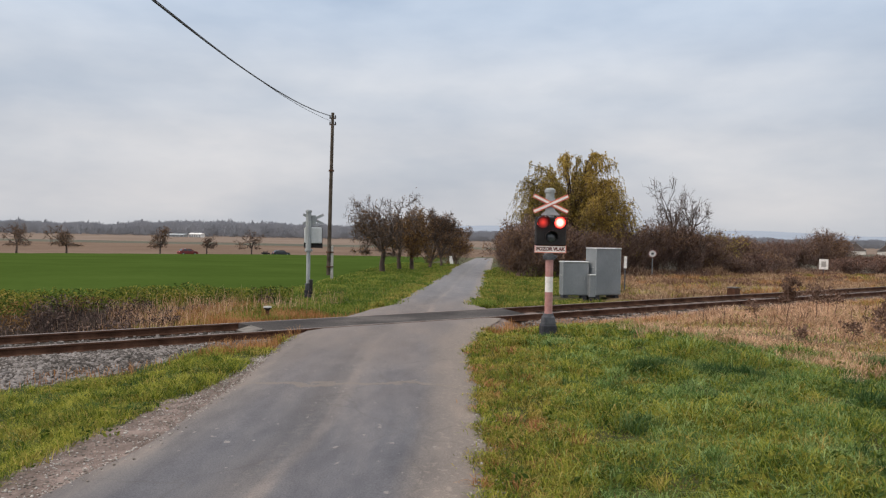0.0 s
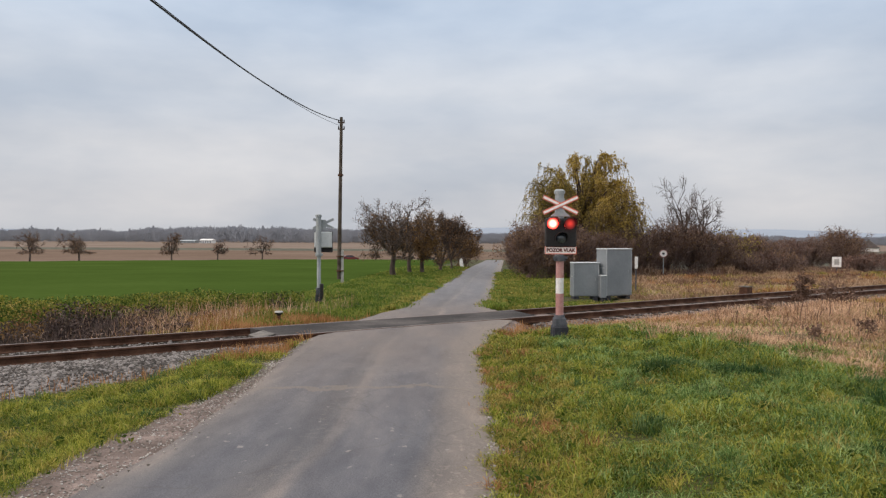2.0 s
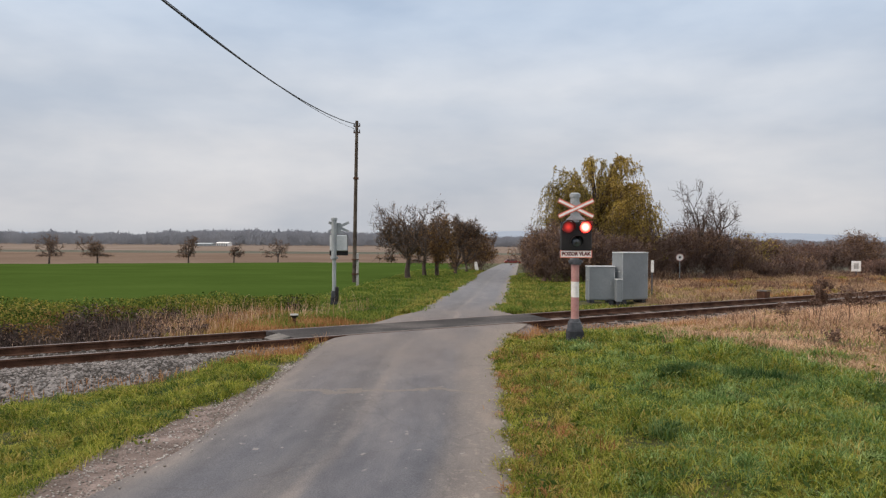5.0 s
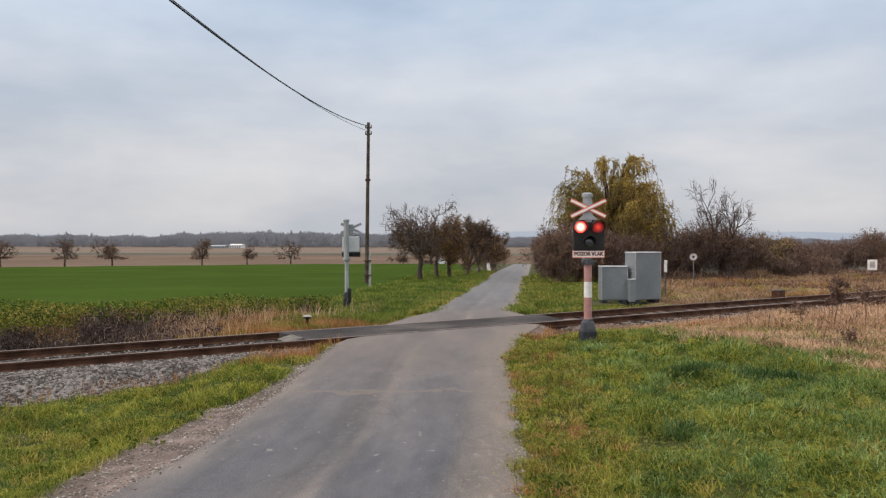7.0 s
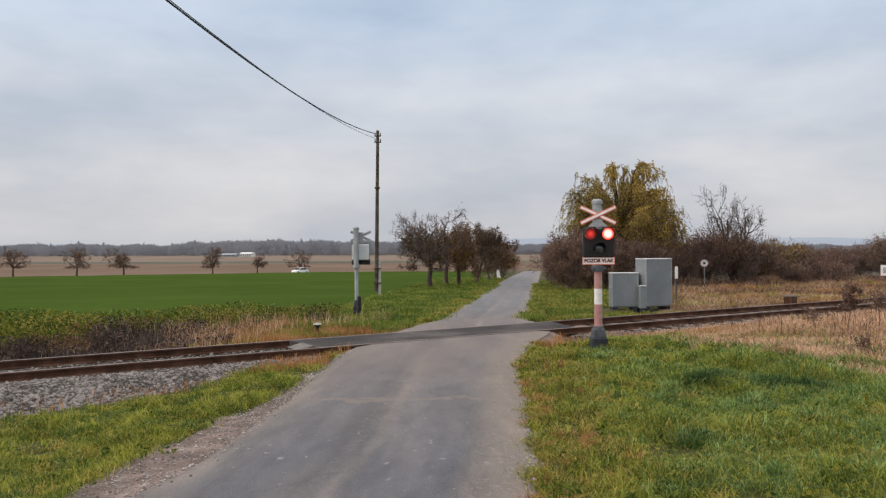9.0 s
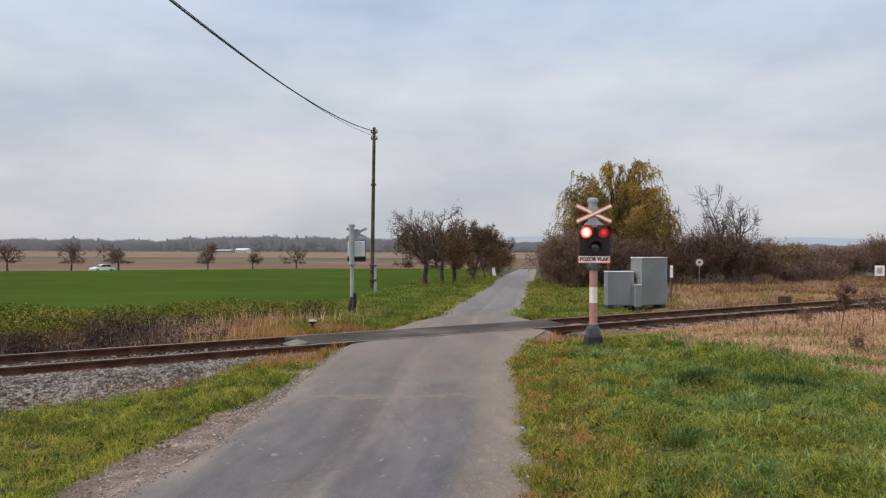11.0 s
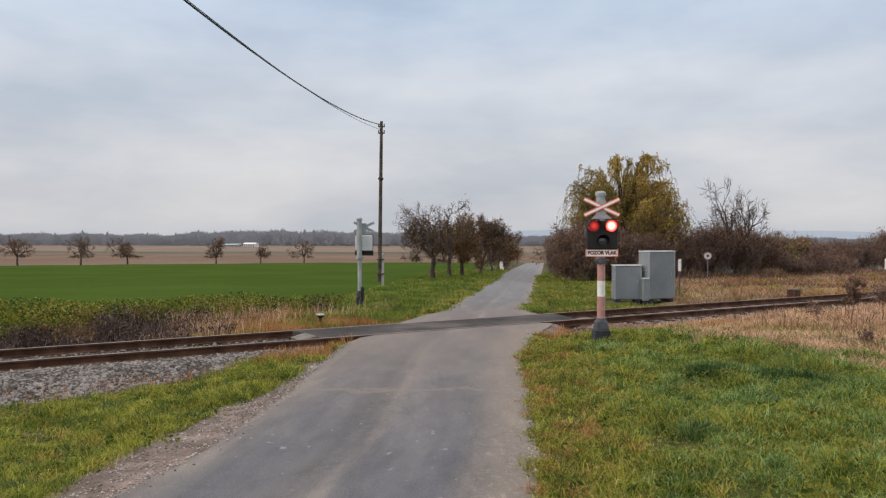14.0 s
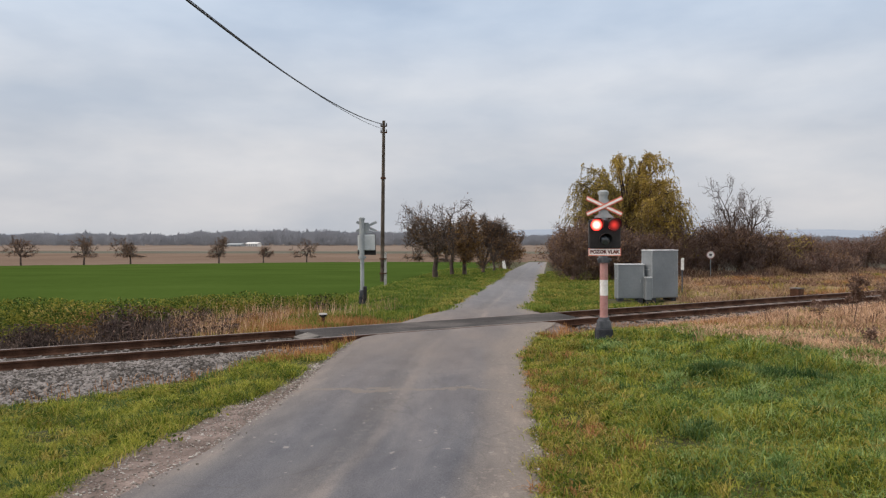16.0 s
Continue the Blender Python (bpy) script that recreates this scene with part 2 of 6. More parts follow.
M["plough"] = material("ploughed_soil", ((0.134, 0.0956, 0.0719), (0.163, 0.119, 0.0931), (0.198, 0.147, 0.117)), rough=1.0, scale=0.02, fine=0.5, bump=0.5, bump_dist=0.3, spec=0.0)
M["plough2"] = material("stubble", ((0.168, 0.13, 0.106), (0.198, 0.156, 0.129), (0.228, 0.183, 0.154)), rough=1.0, scale=0.02, fine=0.4, bump=0.5, bump_dist=0.3, spec=0.0)
M["meadow"] = material("dull_meadow", ((0.055, 0.054, 0.036), (0.072, 0.070, 0.046), (0.095, 0.09, 0.06)), rough=0.95, scale=0.02, fine=0.4, bump=0.3)
M["bank"] = material("ditch_bank", ((0.0224, 0.0162, 0.0126), (0.0459, 0.0323, 0.0252), (0.0816, 0.0589, 0.0436)), rough=0.95, scale=0.9, fine=10, bump=1.0, bump_dist=0.06)
M["ballast"] = material("ballast_stone", ((0.062, 0.055, 0.050), (0.150, 0.134, 0.124), (0.275, 0.252, 0.240)), rough=0.95, scale=1.6, fine=30, island=0.65, bump=0.5, spec=0.15)
M["ballast_bed"] = material("ballast_bed", ((0.026, 0.021, 0.018), (0.062, 0.052, 0.046), (0.13, 0.112, 0.10)), rough=0.95, scale=6, fine=22, bump=1.0, bump_dist=0.05)
M["rust"] = material("rusty_rail_side", ((0.0428, 0.0209, 0.0126), (0.0816, 0.0408, 0.0262), (0.128, 0.0674, 0.0446)), rough=0.9, scale=3, fine=50, bump=0.3, spec=0.15)
M["railtop"] = material("worn_rail_head", ((0.112, 0.0836, 0.0727), (0.173, 0.138, 0.126), (0.245, 0.204, 0.194)), rough=0.6, metal=0.3, scale=2, fine=40, bump=0.1)
M["sleeper"] = material("old_wood_sleeper", ((0.016, 0.012, 0.009), (0.03, 0.023, 0.018), (0.055, 0.042, 0.032)), rough=0.95, scale=3, fine=25, bump=0.5, obj_random=0.3, spec=0.1)
M["grey_metal"] = material("grey_painted_steel", ((0.155, 0.175, 0.19), (0.185, 0.207, 0.222), (0.22, 0.24, 0.255)), rough=0.5, scale=1.2, fine=18, bump=0.05, spec=0.45)
M["light_metal"] = material("galvanised_sheet", ((0.24, 0.265, 0.275), (0.30, 0.325, 0.335), (0.38, 0.405, 0.415)), rough=0.55, scale=2.0, fine=20, bump=0.05, metal=0.1)
M["pale_top"] = material("pale_roof_sheet", ((0.5, 0.52, 0.53), (0.62, 0.64, 0.65), (0.7, 0.72, 0.73)), rough=0.45, scale=2.0, fine=20, bump=0.05)
M["black"] = material("black_paint", ((0.012, 0.011, 0.012), (0.02, 0.018, 0.019), (0.032, 0.028, 0.028)), rough=0.55, scale=5, fine=40, bump=0.05)
M["dark_base"] = material("tarred_concrete", ((0.02, 0.021, 0.026), (0.035, 0.037, 0.045), (0.065, 0.067, 0.075)), rough=0.75, scale=6, fine=40, bump=0.3)
M["base_grey"] = material("grey_plinth_paint", ((0.05, 0.053, 0.062), (0.075, 0.08, 0.092), (0.11, 0.115, 0.125)), rough=0.7, scale=6, fine=40, bump=0.2)
M["white"] = material("white_paint", ((0.62, 0.60, 0.57), (0.76, 0.75, 0.73), (0.82, 0.81, 0.80)), rough=0.5, scale=6, fine=30, bump=0.05)
M["red_faded"] = material("faded_red_paint", ((0.36, 0.17, 0.16), (0.42, 0.225, 0.21), (0.48, 0.28, 0.26)), rough=0.6, scale=6, fine=30, bump=0.05)
M["red"] = material("signal_red_paint", ((0.55, 0.07, 0.03), (0.66, 0.10, 0.05), (0.70, 0.14, 0.08)), rough=0.5, scale=6, fine=30, bump=0.03)
M["cross_white"] = material("reflective_white", ((0.869, 0.778, 0.741), (0.933, 0.864, 0.828), (0.954, 0.907, 0.883)), rough=0.35, scale=6, fine=40, bump=0.02)
M["cross_red"] = material("reflective_red", ((0.64, 0.15, 0.09), (0.74, 0.20, 0.13), (0.78, 0.24, 0.17)), rough=0.35, scale=6, fine=40, bump=0.02)
M["lens_dark"] = material("dark_glass_lens", ((0.03, 0.037, 0.048), (0.045, 0.055, 0.07), (0.065, 0.078, 0.098)), rough=0.06, scale=10, fine=50, bump=0.0, spec=1.0)
M["wood_pole"] = material("weathered_pole_wood", ((0.045, 0.036, 0.029), (0.083, 0.067, 0.054), (0.135, 0.111, 0.091)), rough=0.95, scale=3, fine=30, bump=0.4, spec=0.1)
M["concrete"] = material("concrete", ((0.28, 0.27, 0.25), (0.38, 0.37, 0.35), (0.48, 0.47, 0.45)), rough=0.9, scale=3, fine=30, bump=0.3)
M["cable"] = material("black_cable", ((0.02, 0.02, 0.022), (0.03, 0.03, 0.032), (0.04, 0.04, 0.045)), rough=0.6, bump=0)
M["bark"] = material("grey_brown_bark", ((0.051, 0.0389, 0.033), (0.0918, 0.0693, 0.0582), (0.148, 0.111, 0.0931)), rough=0.95, scale=3, fine=25, bump=0.6, bump_dist=0.03)
M["twig"] = material("brown_twigs", ((0.0918, 0.0608, 0.0485), (0.153, 0.101, 0.0795), (0.235, 0.16, 0.124)), rough=0.95, scale=0.5, fine=8, bump=0, island=0.5)
M["leaf_brown"] = material("autumn_brown_leaves", ((0.102, 0.057, 0.0233), (0.194, 0.109, 0.0427), (0.306, 0.18, 0.0679)), rough=0.85, scale=0.5, fine=6, bump=0, island=0.6, translucent=0.4)
M["leaf_olive"] = material("olive_green_willow_leaves", ((0.184, 0.15, 0.034), (0.337, 0.261, 0.063), (0.51, 0.38, 0.116)), rough=0.8, scale=0.5, fine=5, bump=0, island=0.5, translucent=0.55)
M["leaf_gold"] = material("golden_brown_willow_leaves", ((0.233, 0.158, 0.0291), (0.407, 0.289, 0.0601), (0.6, 0.448, 0.126)), rough=0.8, scale=0.5, fine=5, bump=0, island=0.5, translucent=0.55)
M["leaf_dark"] = material("dull_shrub_leaves", ((0.109, 0.0637, 0.0356), (0.188, 0.112, 0.0629), (0.286, 0.171, 0.0943)), rough=0.9, scale=0.4, fine=6, bump=0, island=0.6, translucent=0.35)
M["leaf_green"] = material("late_green_leaves", ((0.0361, 0.064, 0.008), (0.108, 0.145, 0.02), (0.258, 0.242, 0.04)), rough=0.8, scale=1.1, fine=6, bump=0, island=0.6, translucent=0.35)
M["grass"] = material("grass_blades", ((0.0393, 0.0802, 0.00665), (0.182, 0.228, 0.0209), (0.453, 0.431, 0.076)), rough=0.75, scale=2.4, fine=7, bump=0, island=0.45, translucent=0.4, detail=6)
M["grass_yellow"] = material("yellowing_grass", ((0.0959, 0.095, 0.0116), (0.269, 0.227, 0.0349), (0.498, 0.388, 0.112)), rough=0.75, scale=1.6, fine=6, bump=0, island=0.5, translucent=0.4)
M["straw"] = material("dry_straw_grass", ((0.265, 0.147, 0.0825), (0.53, 0.332, 0.204), (0.785, 0.546, 0.373)), rough=0.8, scale=0.7, fine=5, bump=0, island=0.5, translucent=0.4, detail=7)
M["straw_dull"] = material("dull_brown_grass", ((0.17, 0.098, 0.056), (0.33, 0.212, 0.126), (0.51, 0.355, 0.232)), rough=0.85, scale=0.35, fine=4, bump=0, island=0.5, translucent=0.4, detail=7)
M["weed"] = material("dead_weed_stems", ((0.075, 0.044, 0.034), (0.14, 0.087, 0.064), (0.22, 0.143, 0.106)), rough=0.9, scale=1, fine=8, bump=0, island=0.5)
M["bramble"] = material("dark_dead_bramble", ((0.0275, 0.0182, 0.017), (0.0757, 0.0511, 0.0449), (0.186, 0.132, 0.112)), rough=0.95, scale=1.3, fine=6, bump=0, island=0.6, detail=6)
M["rustgrass"] = material("rust_brown_grass", ((0.224, 0.095, 0.034), (0.388, 0.19, 0.0727), (0.51, 0.285, 0.126)), rough=0.85, scale=0.7, fine=6, bump=0, island=0.5, translucent=0.35)
# distance haze is mixed into the base colours of woods and hills
M["forest"] = material("haze_grey_wood", ((0.25, 0.262, 0.29), (0.262, 0.275, 0.305), (0.278, 0.29, 0.318)), rough=1.0, scale=0.02, fine=0.12, bump=0, island=0.03, spec=0.0)
M["hill"] = material("haze_blue_hills", ((0.275, 0.315, 0.375), (0.29, 0.33, 0.39), (0.305, 0.345, 0.405)), rough=1.0, scale=0.002, fine=0.01, bump=0, spec=0.0)
M["car_red"] = material("red_car_paint", ((0.11, 0.013, 0.012), (0.14, 0.016, 0.014), (0.17, 0.02, 0.018)), rough=0.35, bump=0, spec=0.4)
M["car_black"] = material("black_car_paint", ((0.012, 0.013, 0.016), (0.016, 0.017, 0.02), (0.022, 0.023, 0.027)), rough=0.25, bump=0, spec=0.5)
M["car_white"] = material("white_car_paint", ((0.78, 0.78, 0.78), (0.82, 0.82, 0.82), (0.85, 0.85, 0.85)), rough=0.3, bump=0, spec=0.5)
M["car_glass"] = material("dark_car_glass", ((0.015, 0.017, 0.02), (0.02, 0.023, 0.027), (0.03, 0.033, 0.037)), rough=0.1, bump=0, spec=0.6)
M["tyre"] = material("tyre_rubber", ((0.015, 0.015, 0.015), (0.02, 0.02, 0.02), (0.03, 0.03, 0.03)), rough=0.9, bump=0)
M["wall_pale"] = material("pale_render", ((0.55, 0.53, 0.5), (0.66, 0.64, 0.6), (0.74, 0.72, 0.69)), rough=0.9, scale=0.5, fine=5, bump=0.1)
M["roof_dark"] = material("dark_tiles", ((0.07, 0.06, 0.058), (0.10, 0.085, 0.08), (0.14, 0.12, 0.11)), rough=0.9, scale=0.5, fine=6, bump=0.2)
M["plate"] = material("dull_steel_plate", ((0.10, 0.092, 0.085), (0.15, 0.14, 0.13), (0.20, 0.185, 0.17)), rough=0.85, scale=4, fine=30, bump=0.2, spec=0.1)
M["tuft"] = material("dark_tuft_grass", ((0.0209, 0.0566, 0.012), (0.057, 0.118, 0.028), (0.162, 0.227, 0.075)), rough=0.75, scale=2.4, fine=6, bump=0, island=0.4, translucent=0.3)
M["leaf_red"] = material("reddish_brown_leaves", ((0.0765, 0.0399, 0.0291), (0.148, 0.0789, 0.0563), (0.224, 0.128, 0.0921)), rough=0.9, scale=0.5, fine=6, bump=0, island=0.5, translucent=0.3)
M["lane_green"] = material("lane_side_grass", ((0.0427, 0.0928, 0.01), (0.119, 0.182, 0.022), (0.284, 0.303, 0.06)), rough=0.8, scale=0.7, fine=3, bump=0, island=0.45, translucent=0.4, detail=8)
M["cool"] = material("cool_green_grass", ((0.0498, 0.107, 0.02), (0.154, 0.254, 0.062), (0.381, 0.479, 0.18)), rough=0.75, scale=2.0, fine=6, bump=0, island=0.4, translucent=0.4)
M["pebble"] = material("pebbles", ((0.15, 0.13, 0.112), (0.26, 0.23, 0.205), (0.44, 0.41, 0.38)), rough=0.9, scale=2, fine=30, island=0.7, bump=0)
M["text_red"] = material("dark_red_lettering", ((0.11, 0.022, 0.02), (0.14, 0.03, 0.026), (0.18, 0.04, 0.035)), rough=0.6, bump=0)
M["back_sheet"] = material("pale_grey_sheet", ((0.40, 0.43, 0.44), (0.47, 0.50, 0.51), (0.54, 0.57, 0.58)), rough=0.5, scale=2.5, fine=20, bump=0.05)
M["brush"] = material("dark_brown_brushwood", ((0.0857, 0.0574, 0.0492), (0.155, 0.105, 0.088), (0.245, 0.169, 0.141)), rough=0.95, scale=0.6, fine=8, bump=0, island=0.5)


def lamp_material(name, stops, strength, centre=(0, 0, 0)):
    """A glow from the middle outwards, for a lit signal lens and the shutter disc that imitates a dim one."""
    m = bpy.data.materials.new(name)
    m.use_nodes = True
    n, l = m.node_tree.nodes, m.node_tree.links
    b = n["Principled BSDF"]
    tc = n.new("ShaderNodeTexCoord")
    ln = n.new("ShaderNodeVectorMath")
    ln.operation = "DISTANCE"
    l.new(tc.outputs["Object"], ln.inputs[0])
    ln.inputs[1].default_value = centre
    r = n.new("ShaderNodeValToRGB")
    e = r.color_ramp.elements
    e[0].position, e[0].color = stops[0][0], (*stops[0][1], 1)
    e[1].position, e[1].color = stops[-1][0], (*stops[-1][1], 1)
    for p, c in stops[1:-1]:
        x = e.new(p)
        x.color = (*c, 1)
    l.new(ln.outputs["Value"], r.inputs[0])
    b.inputs["Base Color"].default_value = (0.16, 0.012, 0.01, 1)
    b.inputs["Roughness"].default_value = 0.3
    l.new(r.outputs[0], b.inputs["Emission Color"])
    b.inputs["Emission Strength"].default_value = strength
    return m


M["lens_dim"] = lamp_material("dim_red_shutter_glow", ((0.02, (1.0, 0.055, 0.035)), (0.06, (0.55, 0.015, 0.01)), (0.10, (0.05, 0.001, 0.001))), 0.75, (0, -0.001, -0.115))
M["lamp"] = lamp_material("lit_red_lamp", ((0.03, (1.0, 0.66, 0.58)), (0.075, (1.0, 0.26, 0.18)), (0.105, (1.0, 0.03, 0.02))), 2.6)

# ---- shape of the land ----
RA = radians(35.75)                      # heading of the railway
RU, RN = (math.cos(RA), math.sin(RA)), (-math.sin(RA), math.cos(RA))
RY = 17.8                                # where its centre line crosses x = 0
LEFT = ([-8, 2, 5.3, 6.75, 9.4, 13.4, 15.5, 20.4, 38.3, 77.5, 158, 192], [-3.3, -3.2, -3.0, -2.75, -2.7, -2.85, -2.75, -1.7, -0.8, 1.36, 6.6, 8.8])
RIGHT = ([-8, 5.6, 7.2, 10.8, 12.4, 14.4, 16.1, 17.7, 19, 21.2, 30, 45, 77.9, 158, 192], [0.33, 0.38, 0.47, 0.52, 0.50, 0.79, 1.07, 1.46, 1.5, 1.08, 1.86, 2.82, 5.15, 10.9, 13.2])


def road_left(y):
    return np.interp(y, *LEFT)


def road_right(y):
    return np.interp(y, *RIGHT)


def shoulder(y):
    """Width of the bare gravel beside the lane's edge towards the track."""
    return np.interp(y, [3, 5.6, 6.8, 7.7, 9.2, 10.4, 13.4, 16], [0.45, 0.52, 0.74, 0.6, 0.37, 0.16, 0.03, 0.0])


def smooth(a, b, v):
    k = np.clip((v - a) / (b - a), 0, 1)
    return k * k * (3 - 2 * k)


def rail_s(x, y):
    return RN[0] * x + RN[1] * (y - RY)


def rail_a(x, y):
    return RU[0] * x + RU[1] * (y - RY)


def at_rail(a, s):
    return a * RU[0] + s * RN[0], RY + a * RU[1] + s * RN[1]


def base_z(y):
    return np.interp(y, [-5000, 19.5, 26, 190, 5000], [0, 0, -0.22, -3.63, -3.63])


def bumps(x, y):
    return (np.sin(x * 1.7 + 0.6 * np.sin(y * 1.1)) * np.cos(y * 1.3 + x * 0.4) * 0.5 + 0.5 * np.sin(x * 0.61 + y * 0.83))


def dry_side(x, y):
    """Whether tall dry grass grows there, on the near side of the track."""
    return (x + 0.35 * bumps(x * 1.3, y * 1.7) > np.interp(y, [8, 10, 12.2, 13.2, 14.5, 16.8, 18.5], [10, 6.7, 5.9, 5.1, 4.7, 4.5, 4.2])) & (rail_s(x, y) < -1.3)


def land_z(x, y):
    """Height of the ground sheet."""
    x, y = np.asarray(x, float), np.asarray(y, float)
    s, a = rail_s(x, y), rail_a(x, y)
    z = base_z(y)
    near = np.abs(s)
    z = np.where(s > 0, -0.36, -0.26) * (1 - smooth(3.0, 14, near)) + z * smooth(3.0, 14, near)
    dl, dr = road_left(y) - x, x - road_right(y)
    out = np.maximum(dl, dr)
    # verges: lower beside the track to one side, a low grassy rise on the other
    z = np.where(s < 0, np.where(dl > 0, -0.05 - 0.27 * smooth(0.2, 3.0, dl), -0.04 + 0.10 * smooth(0.3, 3, dr) * smooth(-2.0, -6, s) - 0.12 * smooth(-4, -2, s)), z)
    # ditch with a steep bank beyond the track
    # the road beyond the field lies a little lower
    z = z - 0.5 * smooth(-1.0, 2.0, y - np.interp(x, [-140, -77, -62, -40, -21], [22, 110, 135, 174, 188]))
    d = smooth(3.5, 9, dl) * (s > 0)
    ditch = smooth(2.4, 4.2, s) * (1 - smooth(4.8, 7.6, s))
    z = z - 1.0 * d * ditch
    # track bed
    bed = 1 - smooth(1.5, 2.6, near)
    z = z * (1 - bed) + (-0.26) * bed
    # under and beside the road
    onroad = 1 - smooth(0.0, 0.5, out)
    z = z * (1 - onroad) + (base_z(y) - 0.05) * onroad
    rough = smooth(0.3, 1.5, out) * (1 - bed) * np.where(y < 90, 1, 0)
    fine = np.where((y < 22) & (s < -2.6), 0.04 * bumps(x * 3.3 + 0.7, y * 3.1), 0.0)
    tussocky = np.where((s > 3.0) & (dr > 3.5) & (y < 62), 0.16 * bumps(x * 0.6, y * 0.7) + 0.07 * bumps(x * 1.9, y * 1.6), 0.0)
    return z + rough * (0.05 * bumps(x, y) + fine + tussocky)


def road_z(y):
    return base_z(y) - 0.42 * smooth(184, 191, np.asarray(y, float))


# ---- builders ----
def part(name, bm, mat, parent=None, label="", kind="", smooth_faces=False):
    me = bpy.data.meshes.new(name)
    bm.to_mesh(me)
    bm.free()
    for p in me.polygons:
        p.use_smooth = smooth_faces
    me.materials.append(M[mat])
    ob = new(name, me)
    ob.parent = parent
    return tagged(ob, label, kind=kind)


def thing(name, m, label, category, group="", kind=""):
    ob = new(name)
    ob.matrix_world = m
    ob.empty_display_size = 0.2
    return tagged(ob, label, category, group, kind)


def box(bm, c, size, bevel=0.0, rz=0.0, taper=1.0, m=None):
    g = bmesh.ops.create_cube(bm, size=1)
    vs = g["verts"]
    for v in vs:
        k = taper if v.co.z > 0 else 1.0
        v.co = Vector((v.co.x * size[0] * k, v.co.y * size[1] * k, v.co.z * size[2]))
    if bevel:
        es = list({e for v in vs for e in v.link_edges})
        r = bmesh.ops.bevel(bm, geom=es, offset=bevel, segments=1, affect="EDGES")
        vs = list({v for f in r["faces"] for v in f.verts} | {v for v in vs if v.is_valid})
    t = (m or Matrix.Identity(4)) @ Matrix.Translation(c) @ Matrix.Rotation(rz, 4, "Z")
    bmesh.ops.transform(bm, matrix=t, verts=vs)
    return bm


def rod(bm, p0, p1, r0, r1=None, seg=10, caps=True):
    p0, p1 = Vector(p0), Vector(p1)
    r1 = r0 if r1 is None else r1
    d = p1 - p0
    q = d.to_track_quat("Z", "Y").to_matrix().to_4x4()
    g = bmesh.ops.create_cone(bm, cap_ends=caps, segments=seg, radius1=r0, radius2=max(r1, 1e-4), depth=d.length)
    bmesh.ops.transform(bm, matrix=Matrix.Translation((p0 + p1) / 2) @ q, verts=g["verts"])
    return bm


def bm_new():
    return bmesh.new()


def soup(name, verts, faces, mats, parent=None, label="", kind="", category="", index=None):
    """One mesh from arrays of vertices and equal-sided faces."""
    me = bpy.data.meshes.new(name)
    verts, faces = np.asarray(verts, np.float32), np.asarray(faces, np.int32)
    n, k = faces.shape
    me.vertices.add(len(verts))
    me.vertices.foreach_set("co", verts.ravel())
    me.loops.add(n * k)
    me.loops.foreach_set("vertex_index", faces.ravel())
    me.polygons.add(n)
    me.polygons.foreach_set("loop_start", np.arange(0, n * k, k, dtype=np.int32))
    if index is not None:
        me.polygons.foreach_set("material_index", np.asarray(index, np.int32))
    for m in mats:
        me.materials.append(M[m])
    me.update(calc_edges=True)
    ob = new(name, me)
    ob.parent = parent
    return tagged(ob, label, category, "", kind)


# ---- ground: one sheet to the horizon ----
def graded(lo, hi, a, b, step, grow):
    v = list(np.arange(a, b + 1e-6, step))
    s, p = step, a
    while p > lo:
        s *= grow
        p -= s
        v.insert(0, p)
    s, p = step, b
    while p < hi:
        s *= grow
        p += s
        v.append(p)
    return np.array(v)


